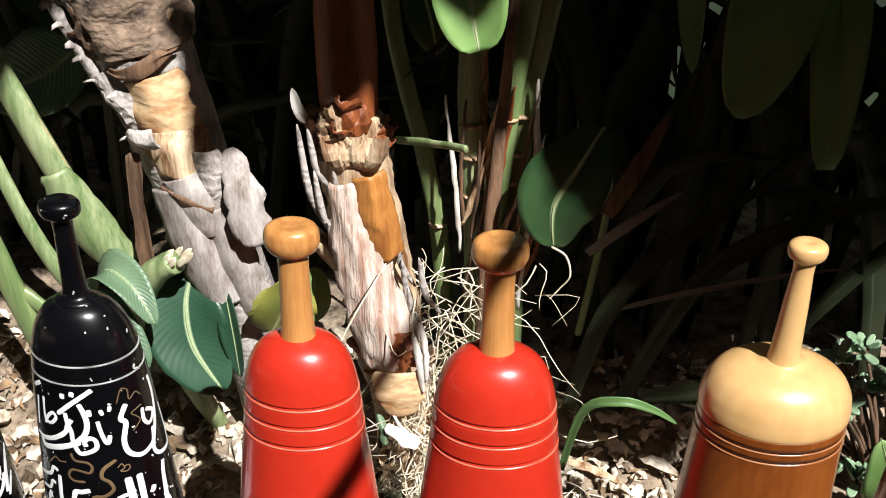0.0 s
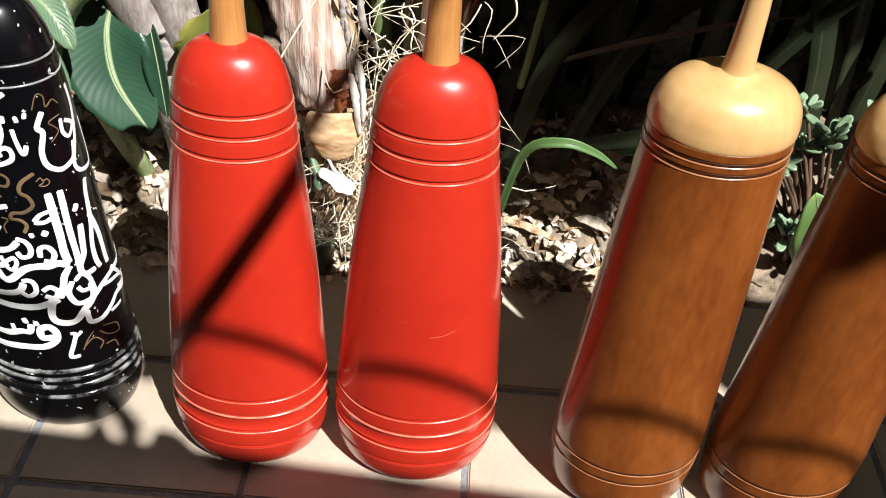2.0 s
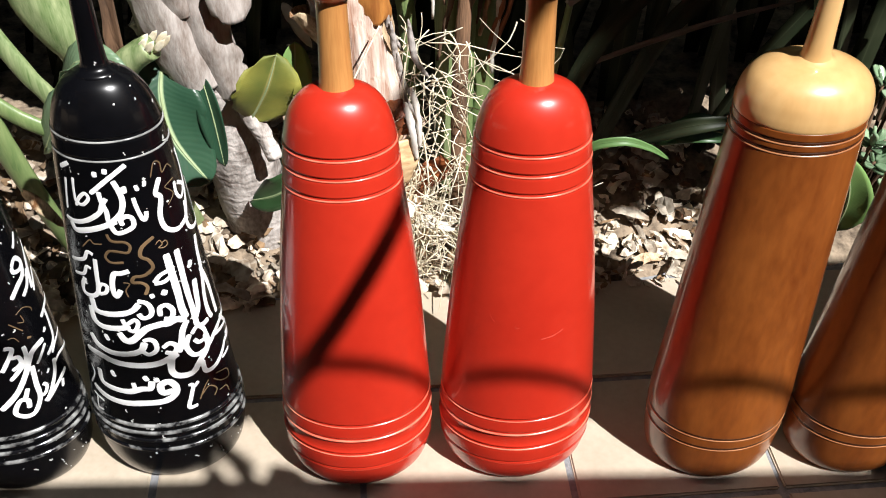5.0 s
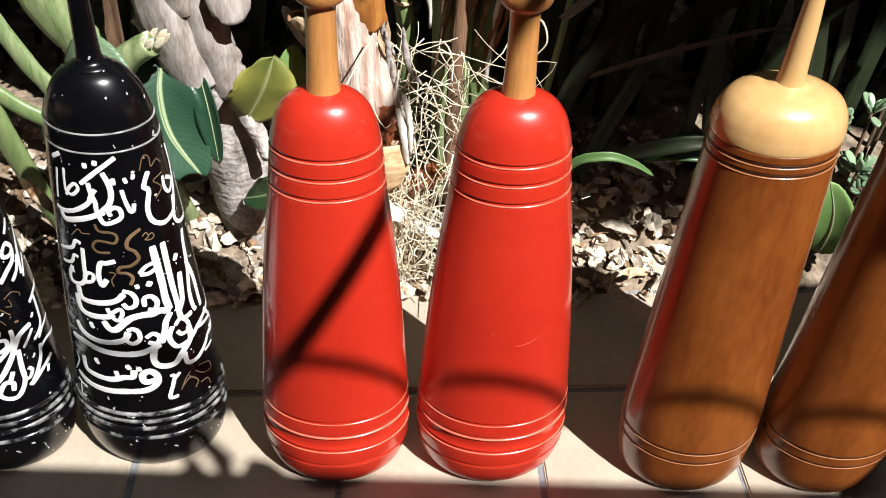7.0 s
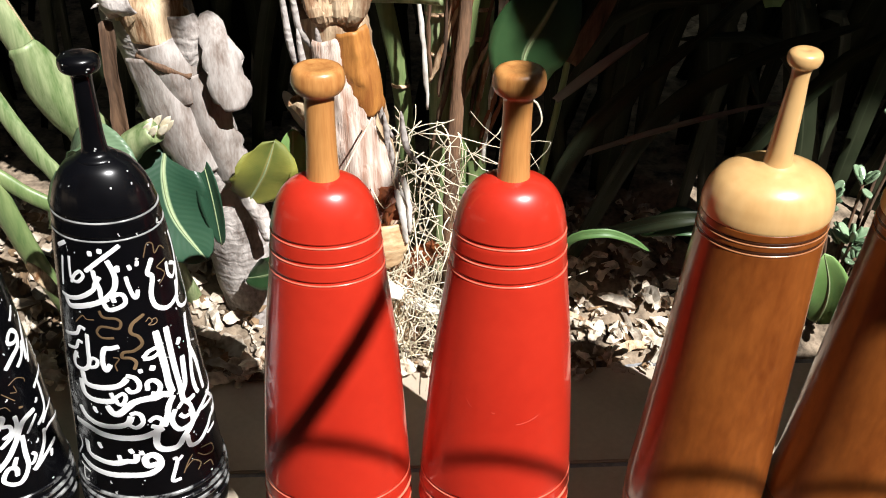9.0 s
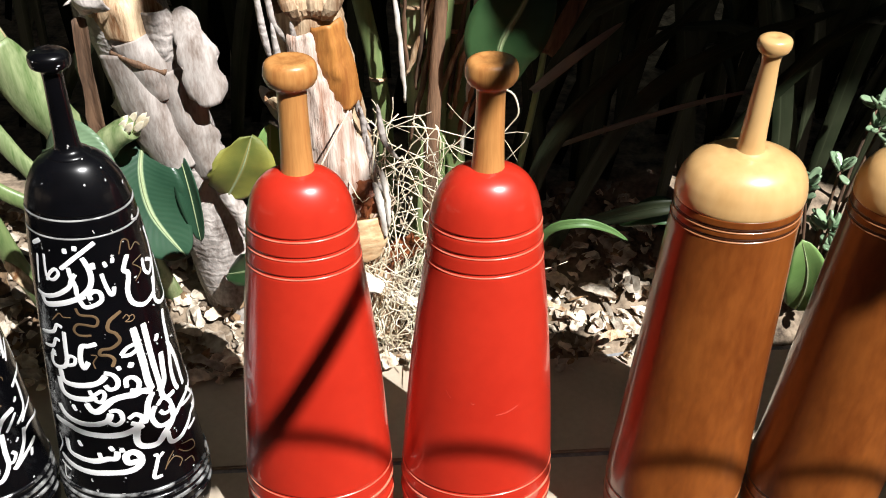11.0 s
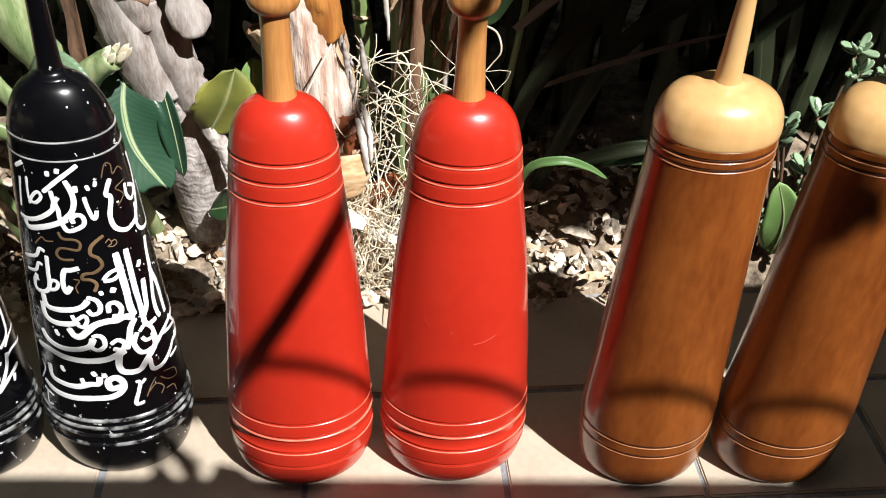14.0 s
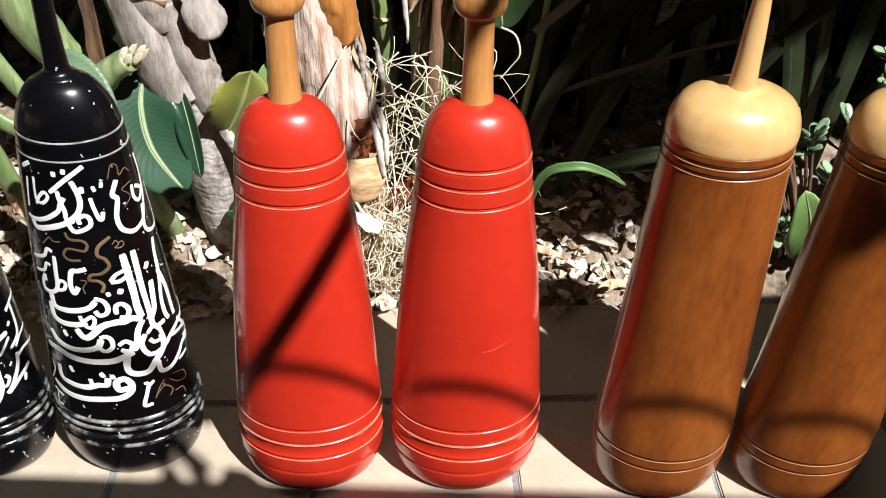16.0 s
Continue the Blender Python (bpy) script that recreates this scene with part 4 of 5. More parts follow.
# pale stalks beside the black clubs
for label, a, b, r, m in (("broad pale green stalk with brown edge", (-0.36, 0.20), (-0.545, 0.66), 0.022, PALESTEM), 
                          ("green stalk leaning low over soil", (-0.46, 0.27), (-0.61, 0.42), 0.013, STEM),                           ("yellow base of a stalk", (-0.46, 0.32), (-0.54, 0.50), 0.014, PALESTEM),
                          ("dull green stalk in half shade", (-0.55, 0.25), (-0.66, 0.75), 0.020, STEM)):
    y = 1.36 if r > 0.02 else 1.31
    stem(label, [(a[0] + 0.03, y + 0.06, 0.03), (a[0], y, a[1]), ((a[0] + b[0]) / 2 + 0.004, y - 0.01, (a[1] + b[1]) / 2), (b[0], y, b[1]), (b[0] - 0.05, y + 0.02, b[1] + 0.14)], [r * 0.8, r, r, r * 0.7], m)


def leaf(label, pts, width, mat, stalk=None, name="broad_leaf", **kw):
    ob = tagged(new(name), label, "leaf")
    bm = bmesh.new()
    blade(bm, pts, width, **kw)
    part("blade", bm, mat, ob)
    if name in ("broad_leaf", "strap_leaf", "hanging_leaf"):
        bm = bmesh.new()
        nudge = Vector(kw["face"]).normalized() * 0.0006
        tube(bm, [Vector(p) + nudge for p in pts], [width * 0.022, width * 0.014, width * 0.004], 18, 6)
        part("midrib", bm, RIB if name == "broad_leaf" else mat, ob)
    if stalk:
        bm = bmesh.new()
        tube(bm, stalk, [0.006, 0.004], 10, 8)
        part("leaf_stalk", bm, STEM, ob)
    return ob


leaf("glossy deep green leaf with pale midrib, hanging in sun", [(-0.318, 1.352, 0.398), (-0.326, 1.323, 0.349), (-0.315, 1.303, 0.287), (-0.273, 1.290, 0.219)], 0.120, GLOSSLEAF, [(-0.37, 1.40, 0.24), (-0.350, 1.38, 0.38), (-0.318, 1.352, 0.398)], face=(0.14, -0.78, 0.58), fold=0.10, wave=0.018, steps=28, cross=12, wide_at=0.52, tip=0.05, base=0.25, torn=0.12)
leaf("green leaf hidden partly behind another", [(-0.266, 1.328, 0.375), (-0.256, 1.312, 0.315), (-0.250, 1.305, 0.235)], 0.040, GLOSSLEAF, face=(-0.4, -1, 0.3), fold=0.2, wave=0.03, cross=8)
leaf("yellowing leaf with brown torn edge", [(-0.205, 1.33, 0.30), (-0.175, 1.31, 0.36), (-0.155, 1.31, 0.415)], 0.10, YELLOWLEAF, face=(0.3, -1, 0.2), fold=0.12, wave=0.05, cross=8, torn=0.6)
leaf("light green upright leaf tip", [(-0.145, 1.34, 0.32), (-0.135, 1.335, 0.37), (-0.13, 1.335, 0.42)], 0.05, LIGHTLEAF, face=(0.2, -1, 0.1), fold=0.1)
leaf("dark green drooping leaf, edge catching sun", [(0.265, 1.37, 0.635), (0.235, 1.35, 0.585), (0.205, 1.34, 0.53), (0.208, 1.34, 0.465)], 0.115, LEAF, [(0.26, 1.45, 0.25), (0.285, 1.42, 0.5), (0.265, 1.37, 0.635)], face=(-0.35, -1, 0.25), fold=0.12, steps=18, cross=10, wide_at=0.5)
leaf("large green leaf hanging in shade", [(0.455, 1.42, 1.06), (0.462, 1.38, 0.93), (0.456, 1.35, 0.80), (0.434, 1.35, 0.664)], 0.112, SHADELEAF, face=(-0.1, -1, 0.15), fold=0.08, steps=18, cross=10, wide_at=0.62, tip=0.1, base=0.6, name="hanging_leaf")
leaf("long green leaf hanging in deep shade", [(0.530, 1.42, 1.05), (0.530, 1.38, 0.90), (0.542, 1.35, 0.75), (0.555, 1.35, 0.597)], 0.072, SHADELEAF, face=(-0.1, -1, 0.1), fold=0.10, steps=16, cross=8, wide_at=0.5, tip=0.3, base=0.6, name="hanging_leaf")
leaf("narrow green leaf hanging in shade", [(0.345, 1.36, 1.0), (0.350, 1.35, 0.86), (0.367, 1.35, 0.722)], 0.038, SHADELEAF, face=(0.1, -1, 0.1), fold=0.10, wide_at=0.5, base=0.5, name="hanging_leaf")
leaf("bright light green curled leaf in sun", [(0.085, 1.28, 0.96), (0.09, 1.22, 0.87), (0.105, 1.205, 0.79)], 0.085, LIGHTLEAF, face=(0.1, -1, 0.3), fold=0.22, steps=16, cross=10, wide_at=0.55, base=0.6, tip=0.25)
leaf("small dark leaf high between stems", [(0.0, 1.52, 0.80), (0.02, 1.50, 0.74), (0.03, 1.50, 0.685)], 0.07, LEAF, face=(0.1, -1, 0.2), fold=0.1, wide_at=0.4)
leaf("ribbed green leaf in half shade", [(-0.49, 1.50, 0.69), (-0.56, 1.49, 0.64), (-0.66, 1.49, 0.60)], 0.13, SAGELEAF, face=(0.0, -1, 0.5), fold=0.12, cross=8)
leaf("dark green leaf low in shade", [(-0.62, 1.55, 0.86), (-0.55, 1.5, 0.80), (-0.47, 1.48, 0.70)], 0.12, LEAF, face=(0.2, -1, 0.4), fold=0.12, cross=8)
leaf("pale green folded leaf beside cut stalk", [(-0.47, 1.33, 0.34), (-0.42, 1.28, 0.43), (-0.37, 1.25, 0.425), (-0.335, 1.23, 0.375)], 0.055, SAGELEAF, face=(0.1, -0.5, 1), fold=0.25, wave=0.05, cross=8)
leaf("grey-green folded leaf behind the black club", [(-0.50, 1.30, 0.28), (-0.44, 1.25, 0.375), (-0.39, 1.23, 0.36), (-0.35, 1.22, 0.31)], 0.07, SAGELEAF, face=(0.1, -0.8, 1.0), fold=0.16, wave=0.05, cross=8)
leaf("light green leaf beside the brown clubs", [(0.705, 1.26, 0.09), (0.697, 1.235, 0.15), (0.683, 1.22, 0.205), (0.660, 1.215, 0.262)], 0.072, LIGHTLEAF, face=(-0.35, -1, 0.5), fold=0.10, wave=0.02, cross=8, wide_at=0.4)
leaf("small green leaf low by the litter", [(0.40, 1.30, 0.25), (0.44, 1.25, 0.30), (0.50, 1.24, 0.29)], 0.05, LEAF, face=(0, -0.6, 1), fold=0.1)
leaf("green leaf at the foot of the trunk", [(-0.22, 1.32, 0.16), (-0.17, 1.28, 0.20), (-0.13, 1.27, 0.25)], 0.05, LEAF, face=(0, -0.8, 0.8), fold=0.2, wave=0.08)
for label, pts, w in (("broad pale green cut leaf base", [(-0.385, 1.35, 0.30), (-0.42, 1.32, 0.42), (-0.455, 1.305, 0.50), (-0.478, 1.30, 0.565)], 0.066),):
    leaf(label, pts, w, PALESTEM, name="cut_leaf_base", face=(0.25, -1, 0.2), fold=-0.28, steps=18, cross=8, wide_at=0.55, tip=0.55, base=0.6, thick=0.004, torn=0.3)
leaf("brown upright dry sheath with grey edge", [(-0.385, 1.36, 0.30), (-0.378, 1.33, 0.45), (-0.368, 1.32, 0.595)], 0.024, HUSK, name="dry_sheath", face=(0.4, -1, 0.1), fold=0.5, steps=14, cross=6, wide_at=0.3, tip=0.8, base=0.9, thick=0.003, torn=0.5)
for label, pts, w in (("white dry pointed leaf sliver", [(-0.150, 1.43, 0.435), (-0.135, 1.42, 0.41), (-0.112, 1.42, 0.365)], 0.020), ("white dry sliver on the trunk", [(-0.118, 1.30, 0.655), (-0.128, 1.295, 0.675), (-0.135, 1.295, 0.705)], 0.016),
                      ("grey dry strip low by the black clubs", [(-0.56, 1.32, 0.20), (-0.52, 1.27, 0.21), (-0.48, 1.24, 0.185)], 0.022)):
    leaf(label, pts, w, SHEATH if "grey" in label else WHITEDRY, name="dry_leaf", face=(0.2, -1, 0.3), fold=0.2, steps=8, cross=4, torn=0.4)
cut = tagged(new("cut_stalk"), "pale green cut stalk with ragged end", "plant stem")
bm = bmesh.new()
tube(bm, [(-0.40, 1.34, 0.33), (-0.365, 1.305, 0.405), (-0.318, 1.288, 0.446)], [0.016, 0.020, 0.017], 16, 14, rough=0.003)
part("stalk", bm, PALESTEM, cut)
bm = bmesh.new()
for k in range(7):
    a = k * 0.9
    blade(bm, [(-0.321 + 0.012 * math.cos(a), 1.288 + 0.012 * math.sin(a), 0.441), (-0.313 + 0.015 * math.cos(a), 1.286 + 0.015 * math.sin(a), 0.453), (-0.305 + 0.016 * math.cos(a), 1.284 + 0.016 * math.sin(a), 0.463)], 0.010, steps=4, cross=2)
part("ragged_end", bm, STRAW, cut)

# strap leaves that stand out
for label, pts, w, m in (("arching grey-green strap leaf", [(0.235, 1.23, 0.16), (0.255, 1.18, 0.31), (0.30, 1.16, 0.345), (0.345, 1.165, 0.33), (0.378, 1.17, 0.305)], 0.013, SHADELEAF),
                         ("long thin dry strap leaf", [(0.295, 1.43, 0.305), (0.40, 1.39, 0.37), (0.512, 1.346, 0.431), (0.61, 1.33, 0.462)], 0.009, GREYBLADE),
                         ("long arching green strap leaf", [(0.25, 1.42, 0.12), (0.29, 1.37, 0.34), (0.37, 1.35, 0.47), (0.50, 1.35, 0.585)], 0.030, SHADED_BLADE),
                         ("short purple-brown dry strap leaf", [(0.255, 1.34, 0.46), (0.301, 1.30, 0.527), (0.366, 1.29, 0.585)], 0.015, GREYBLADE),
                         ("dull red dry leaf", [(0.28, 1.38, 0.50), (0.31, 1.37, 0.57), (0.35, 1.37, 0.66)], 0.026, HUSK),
                         ("dark strap leaf rising from the bed", [(0.33, 1.45, 0.10), (0.42, 1.40, 0.38), (0.55, 1.38, 0.50), (0.72, 1.38, 0.56)], 0.032, SHADED_BLADE),
                         ("green strap leaf close to the ground", [(0.34, 1.27, 0.27), (0.42, 1.22, 0.325), (0.50, 1.22, 0.33)], 0.024, SHADED_BLADE)):
    leaf(label, pts, w, m, name="strap_leaf", face=(0.1, -1, 0.5), fold=0.18, steps=18, cross=4, wide_at=0.4, tip=0.05, base=0.7)


def strap_clump(name, label, count, x0, x1, y0, y1, h0, h1, seed):
    rnd = random.Random(seed)
    bm = bmesh.new()
    for _ in range(count):
        x, y = rnd.uniform(x0, x1), rnd.uniform(y0, y1)
        h, dx = rnd.uniform(h0, h1), rnd.gauss(0.10, 0.22)
        z = lift(x, y)
        blade(bm, [(x, y, z), (x + dx * 0.25, y - 0.03, z + h * 0.5), (x + dx * 0.7, y - 0.08, z + h * 0.9), (x + dx * 1.5, y - 0.15, z + h * (1.0 if rnd.random() < 0.5 else 0.75))], rnd.uniform(0.022, 0.045), face=(rnd.uniform(-0.5, 0.5), -1, 0.4), fold=0.16, steps=8, cross=2, wide_at=0.4, tip=0.05, base=0.7)
    tagged(finish(name, bm, SHADED_BLADE), label, "plants", kind="stuff")


strap_clump("strap_leaves", "thicket of strap leaves, shade put into their dark colour", 150, 0.22, 1.5, 1.50, 2.3, 0.35, 0.9, 11)
strap_clump("shade_leaves", "leaves behind the trunks, deep shade put into their colour", 130, -1.4, 0.25, 1.75, 2.5, 0.4, 1.0, 12)

# succulent shrub
shrub = tagged(new("succulent_shrub"), "low succulent shrub with plump green leaves", "shrub")
rnd = random.Random(5)
tips = []
for k in range(40):
    x, y, z = rnd.uniform(0.61, 0.88), rnd.uniform(1.24, 1.42), rnd.uniform(0.13, 0.33)
    if k > 33:
        x, y, z = rnd.uniform(0.77, 0.92), rnd.uniform(1.34, 1.42), rnd.uniform(0.34, 0.39)
    tips.append((x, y, z))
    bm = bmesh.new()
    tube(bm, [(0.76 + (x - 0.76) * 0.3, 1.36, 0.02), ((0.76 + x) / 2, (1.36 + y) / 2, z * 0.55), (x, y, z)], [0.0045, 0.0025], 6, 6)
    part("branch", bm, HUSK, shrub)
bm = bmesh.new()
for x, y, z in tips:
    for q in range(9):
        a, e = q * 2.4 + rnd.random(), rnd.uniform(-0.2, 1.2)
        d = Vector((math.cos(a) * math.cos(e), math.sin(a) * math.cos(e), math.sin(e)))
        p = Vector((x, y, z)) + d * 0.004 + Vector((0, 0, -0.004 * (q // 3)))
        L = rnd.uniform(0.018, 0.030)
        blade(bm, [p, p + d * L * 0.5 + Vector((0, 0, 0.001)), p + d * L + Vector((0, 0, 0.003))], L * 0.52, face=(0.01, -0.3, 1) if abs(d.z) < 0.9 else (1, -0.3, 0.1), fold=0.1, steps=6, cross=4, wide_at=0.6, tip=0.25, base=0.35, thick=0.004)
tagged(part("leaves", bm, JADE, shrub), kind="stuff")

# ---- litter ----
def litter(name, label, count, mat, seed, small, large, x0=-0.8, x1=0.62):
    rnd = random.Random(seed)
    bm = bmesh.new()
    for _ in range(count):
        x, y = rnd.uniform(x0, x1), 1.248 + 0.337 * rnd.random() ** 1.5
        z = max(0.001, lift(x, y)) + rnd.uniform(0.002, 0.018)
        a, L = rnd.uniform(0, 6.28), small + (large - small) * rnd.random() ** 2
        d = Vector((math.cos(a), math.sin(a), rnd.uniform(-0.2, 0.5)))
        p = Vector((x, y, z))
        blade(bm, [p, p + d * L * 0.5 + Vector((rnd.gauss(0, 0.1) * L, 0, rnd.uniform(-0.003, 0.012))), p + d * L], L * rnd.uniform(0.15, 0.7), face=(rnd.uniform(-0.7, 0.7), -0.4, 1), fold=rnd.uniform(-0.4, 0.4), steps=6, cross=3, wide_at=rnd.uniform(0.3, 0.7), tip=rnd.uniform(0.1, 0.8), base=rnd.uniform(0.2, 0.9), thick=0.001, torn=0.9)
    ragged(bm, 0.005, 120)
    tagged(finish(name, bm, mat, False), label, "leaf litter", kind="stuff")


litter("leaf_litter", "pale dry leaf scraps and bark chips on soil", 620, MULCH, 21, 0.010, 0.055)
litter("brown_litter", "brown crumbled leaf scraps among pale ones", 420, DARKMULCH, 22, 0.008, 0.05)
litter("pale_leaf_scraps", "drift of pale torn leaf scraps beside the clubs", 130, MULCH, 25, 0.014, 0.05, 0.2, 0.52)
litter("bark_scraps", "larger pale bark scraps under the leaves", 230, MULCH, 27, 0.018, 0.062, -0.85, 0.0)
litter("brown_scraps", "dark brown bark scraps under the leaves", 160, DARKMULCH, 28, 0.015, 0.055, -0.85, 0.1)
rnd = random.Random(23)
bm = bmesh.new()
for k in range(190):
    x, y, z = rnd.gauss(0.065, 0.05), rnd.uniform(1.27, 1.38), rnd.uniform(0.05, 0.44)
    dx, dz, L = rnd.gauss(0, 0.055), -rnd.uniform(0.0, 0.09), 1
    pts = [(x, y, z), (x + dx * 0.4 + rnd.gauss(0, 0.010), y - 0.015, z + dz * 0.4 + 0.008), (x + dx, y - 0.02 + rnd.gauss(0, 0.015), z + dz), (x + dx * 1.4, y - 0.02, max(0.02, z + dz * 1.8))]
    q = rnd.uniform(0.4, 0.9)
    tube(bm, pts, [0.0017 * q, 0.0013 * q, 0.0007 * q], 7, 4)
for k in range(150):
    x, y = rnd.gauss(0.05, 0.07), rnd.uniform(1.28, 1.42)
    z = lift(x, y) + rnd.uniform(0.004, 0.05)
    a, L = rnd.uniform(0, 6.28), rnd.uniform(0.02, 0.06)
    tube(bm, [(x, y, z), (x + L * math.cos(a), y + L * math.sin(a), z + 0.012), (x + 2 * L * math.cos(a), y + 2 * L * math.sin(a), z)], [0.0013, 0.0008], 5, 4)
for k in range(45):
    x, z = rnd.gauss(0.03, 0.035), rnd.uniform(0.10, 0.30)
    tube(bm, [(x, 1.285, z), (x + rnd.gauss(0, 0.02), 1.262, z - 0.03), (x + rnd.gauss(0, 0.03), 1.255, max(0.03, z - rnd.uniform(0.03, 0.09)))], [0.0016, 0.0012, 0.0007], 6, 4)
for k in range(7):
    x, z = rnd.uniform(0.1, 0.24), rnd.uniform(0.2, 0.5)
    tube(bm, [(x, 1.33, z), (x + rnd.gauss(0.03, 0.03), 1.30, z + rnd.gauss(0, 0.03)), (x + rnd.gauss(0.06, 0.05), 1.29, z - rnd.uniform(0, 0.06))], [0.0008, 0.0005], 6, 4)
tagged(finish("dry_straw", bm, STRAW), "tangle of dry straw and fine roots", "straw", kind="stuff")
tw = tagged(new("dry_grass_blade"), "single long dry grass blade", "dry grass")
bm = bmesh.new()
tube(bm, [(-0.085, 1.18, 0.36), (-0.05, 1.20, 0.43), (-0.012, 1.235, 0.49)], [0.0016, 0.0012], 8, 5)
part("blade", bm, STRAW, tw)
curl = tagged(new("dry_tendril"), "pale curled dry tendril", "dry grass")
bm = bmesh.new()
tube(bm, [(0.205, 1.335, 0.47), (0.225, 1.32, 0.465), (0.232, 1.31, 0.44), (0.22, 1.31, 0.42), (0.205, 1.31, 0.40)], [0.002, 0.0015, 0.001], 16, 5)
part("strand", bm, STRAW, curl)


def chip(name, label, x, y, turn, length, width, mat, category, hgt=0.012):
    ob = tagged(new(name), label, category)
    bm = bmesh.new()
    c, s = math.cos(radians(turn)), math.sin(radians(turn))
    z = lift(x, y) + hgt
    blade(bm, [(x - c * length / 2, y - s * length / 2, z), (x, y, z + 0.006), (x + c * length / 2, y + s * length / 2, z + 0.002)], width, face=(0.1, -0.5, 1), fold=0.08, steps=8, cross=4, wide_at=0.35, tip=0.12, base=0.35, thick=0.0015, torn=0.7)
    part("flake", ragged(bm, 0.004, 90), mat, ob, smooth=False)


chip("wood_chip", "flat white wood chip on straw", 0.058, 1.30, -25, 0.075, 0.024, WHITEDRY, "wood chip", 0.095)
chip("dry_leaf", "yellow-tan fallen leaf at the bed's edge", 0.415, 1.295, 10, 0.06, 0.018, SHEATH, "dry leaf")
chip("dry_leaf", "broad pale fallen leaf", 0.36, 1.33, 60, 0.06, 0.022, MULCH, "dry leaf")
chip("dry_leaf", "curled pale fallen leaf", 0.40, 1.37, -40, 0.07, 0.020, MULCH, "dry leaf", 0.025)
chip("wood_chip", "long pale strip of wood", 0.29, 1.37, -28, 0.13, 0.016, SHEATH, "wood chip", 0.02)
chip("dry_leaf", "pale crumpled dry leaf below the green leaf", -0.25, 1.36, 30, 0.05, 0.026, MULCH, "dry leaf", 0.02)
chip("dry_leaf", "whitish torn dry leaf", -0.30, 1.33, -30, 0.06, 0.022, MULCH, "dry leaf", 0.015)
chip("wood_chip", "flat tan chip under the trunk", -0.005, 1.34, -70, 0.08, 0.055, SHEATH, "wood chip", 0.06)

jar = tagged(new("glass_bottle"), "small clear glass bottle half hidden in straw", "bottle")
bm = bmesh.new()
lathe(bm, rounded([(0.008, 0.0), (0.0145, 0.004), (0.0155, 0.02), (0.0155, 0.095), (0.0145, 0.112), (0.010, 0.121), (0.004, 0.124)]), 28)
part("glass", bm, GLASS, jar)
bm = bmesh.new()
lathe(bm, rounded([(0.006, 0.004), (0.0115, 0.008), (0.0118, 0.03), (0.0112, 0.055), (0.004, 0.058)]), 20)
part("residue", bm, SAGELEAF, jar, "grey-green dried residue inside")
jar.matrix_world = pose(-0.022, 1.268, lift(-0.022, 1.268) + 0.004, -6, 3, 0)


# ---- made-up shade tree beside the patio, out of view, whose crown darkens the bed ----
tree = tagged(new("shade_caster_tree"), "unseen clump of paddle leaves added to shade the bed", "tree")
bm = bmesh.new()
for x, y in ((2.0, 0.9), (2.25, 1.2), (1.8, 1.5)):
    tube(bm, [(x, y, -0.02), (x - 0.05, y - 0.05, 1.2), (x - 0.15, y - 0.1, 2.3)], [0.10, 0.08, 0.05], 16, 14, rough=0.006)
part("trunk", bm, BARK, tree)
rnd = random.Random(8)
bm = bmesh.new()


def crown(count, where, size=1.0):
    """Added paddle leaves that shade the given stretch, moved sunward out of view."""
    x0, x1, y0, y1, z0, z1 = where
    for _ in range(count):
        p = Vector((rnd.uniform(x0, x1), rnd.uniform(y0, y1), rnd.uniform(z0, z1)))
        c = p + TO_SUN * rnd.uniform(2.6, 3.6)
        a = rnd.uniform(0, 6.28)
        d = Vector((math.cos(a), math.sin(a), rnd.uniform(-0.5, 0.4))).normalized() * rnd.uniform(0.14, 0.24) * size
        blade(bm, [c - d, c + Vector((0, 0, 0.03)), c + d - Vector((0, 0, 0.05))], rnd.uniform(0.16, 0.26) * size, face=TO_SUN + Vector((rnd.gauss(0, 0.25), rnd.gauss(0, 0.25), 0)), fold=0.08, steps=6, cross=4, wide_at=0.5, tip=0.15, base=0.3, thick=0.002)


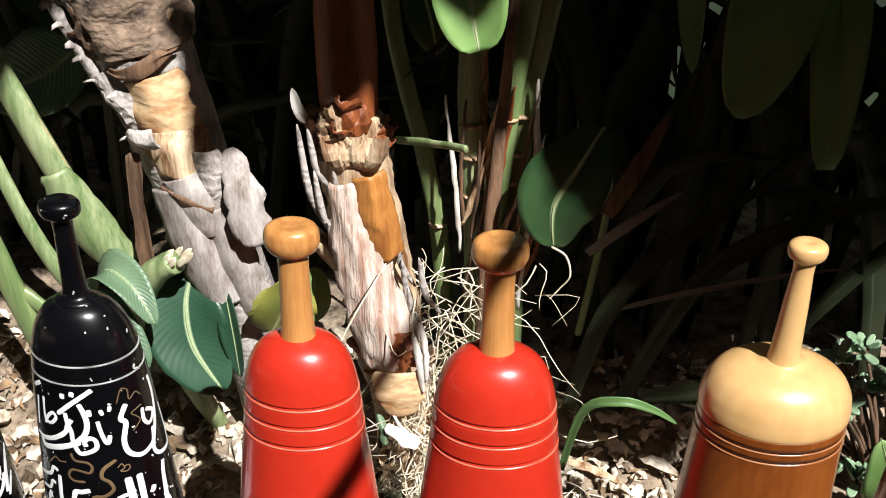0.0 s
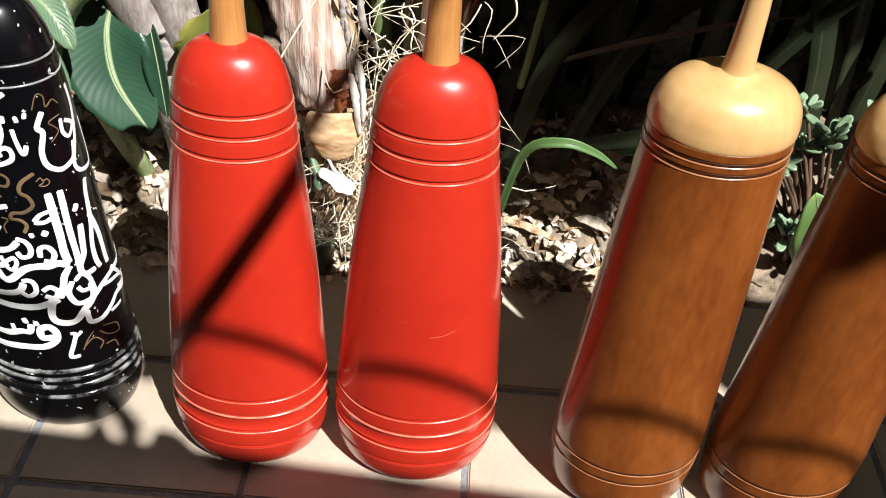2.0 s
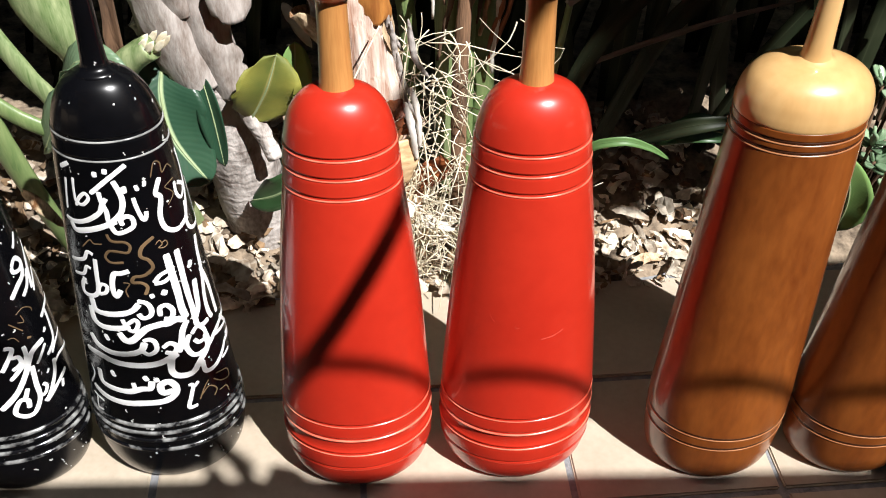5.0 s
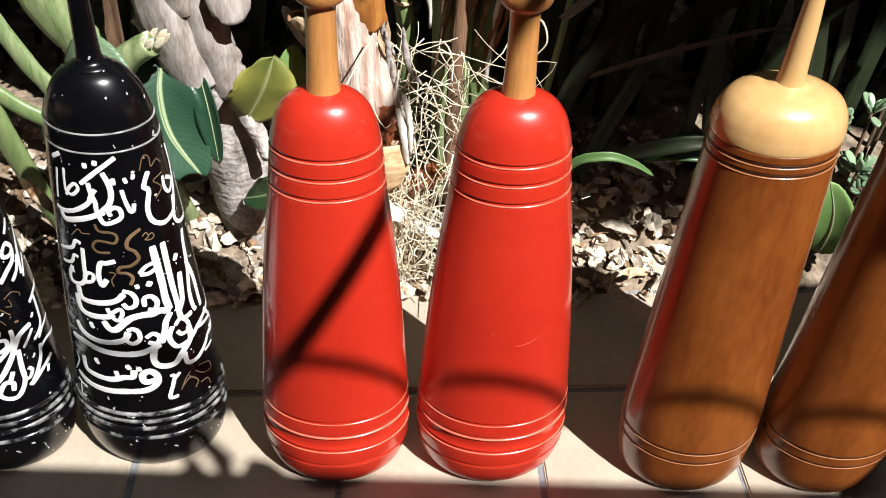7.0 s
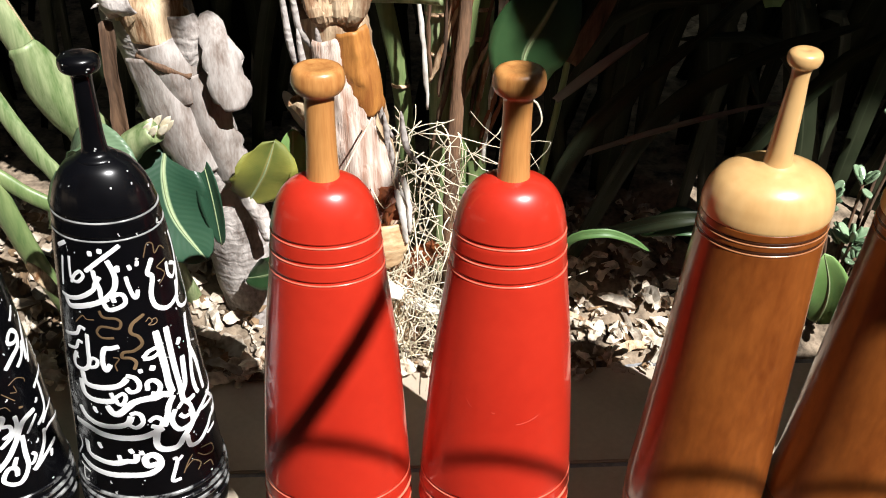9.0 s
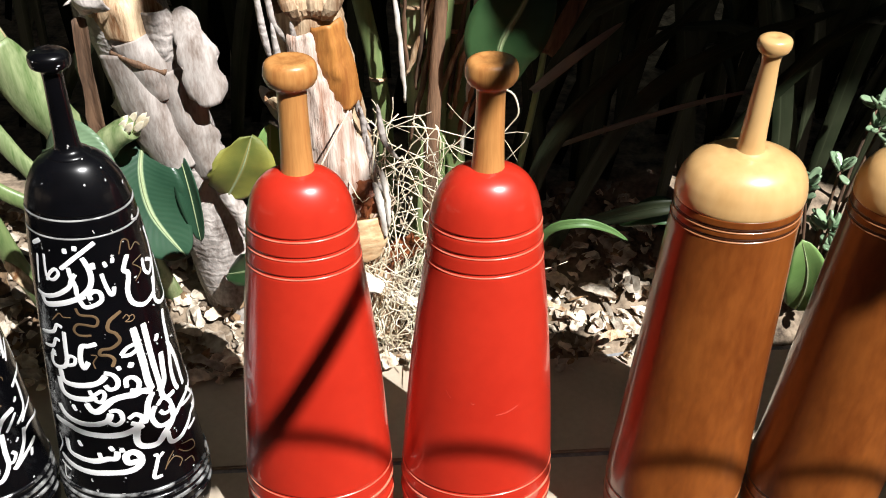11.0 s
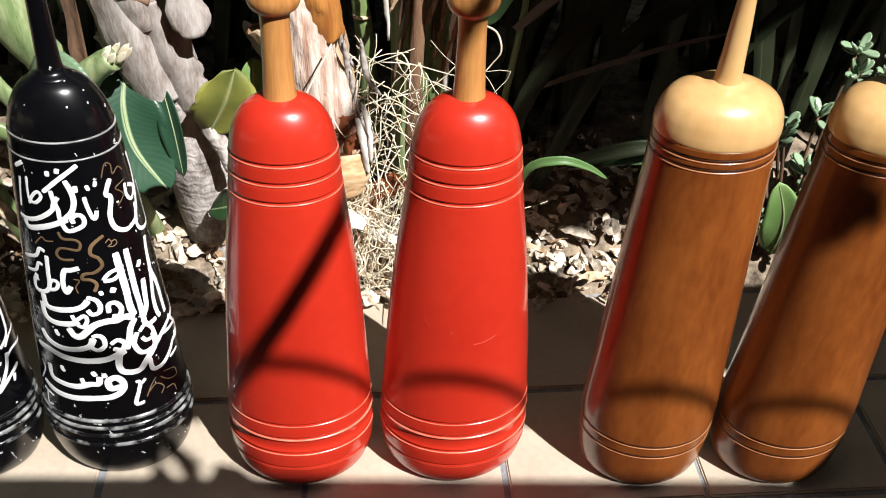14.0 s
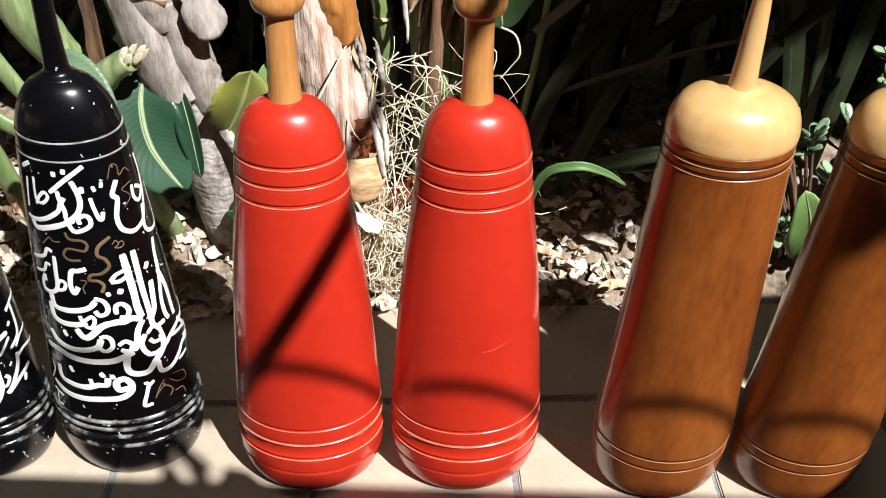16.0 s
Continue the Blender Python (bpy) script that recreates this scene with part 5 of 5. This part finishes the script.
crown(130, (0.30, 0.60, 1.5, 1.5, 0.34, 1.7))
crown(190, (0.60, 1.8, 1.5, 1.5, 0.56, 1.7))
crown(110, (0.27, 0.6, 1.5, 1.5, 0.62, 1.7))
crown(200, (-1.4, 0.5, 2.05, 2.5, 0.1, 1.8))
crown(70, (-1.6, -0.62, 1.75, 1.95, 0.5, 1.6))
crown(50, (-0.10, 0.2, 1.5, 1.5, 0.74, 1.7), 0.5)
crown(30, (-0.28, -0.13, 1.5, 1.5, 0.48, 1.0), 0.5)
# Small added leaves dapple the floor by the black club
crown(7, (-0.27, -0.15, 0.86, 0.96, 0.0, 0.0), 0.13)
crown(26, (-0.80, -0.46, 1.40, 1.5, 0.56, 1.0), 0.5)
crown(6, (0.235, 0.30, 1.35, 1.36, 0.50, 0.62), 0.3)
crown(16, (0.28, 0.52, 1.44, 1.50, 0.05, 0.2), 0.5)
crown(14, (0.15, 0.32, 1.5, 1.5, 0.30, 0.62), 0.5)
crown(7, (-0.248, -0.212, 1.32, 1.33, 0.62, 0.88), 0.28)
# Added leaves shade the lit gap between the brown clubs' shadows
crown(2, (0.300, 0.312, 1.175, 1.195, 0.0, 0.0), 0.11)
crown(2, (0.330, 0.340, 1.145, 1.165, 0.0, 0.0), 0.11)
crown(14, (-0.07, 0.03, 1.5, 1.5, 0.52, 0.78), 0.4)
crown(10, (-0.11, -0.03, 1.36, 1.38, 0.73, 0.95), 0.35)
part("crown", bm, LEAF, tree)

# TILES
PX, PY, GAP = 0.278, 0.219, 0.009
bm = bmesh.new()
box(bm, -PX / 2 + GAP / 2, PX / 2 - GAP / 2, -PY / 2 + GAP / 2, PY / 2 - GAP / 2, -0.02, 0, 0.0025)
tile = part("tile", bm, TILE, floor, smooth=False)
tile_mesh = tile.data
first = True
for j in range(-11, 2):
    for i in range(-7, 8):
        ob = tile if first else new("tile", tile_mesh)
        first = False
        ob.parent = floor
        ob.matrix_world = pose(-0.066 + (i + 0.5) * PX + random.uniform(-0.002, 0.002), 0.834 + (j + 0.5) * PY, -0.0002 - 0.0012 * random.random(), random.uniform(-0.15, 0.15), random.uniform(-0.15, 0.15), 0)
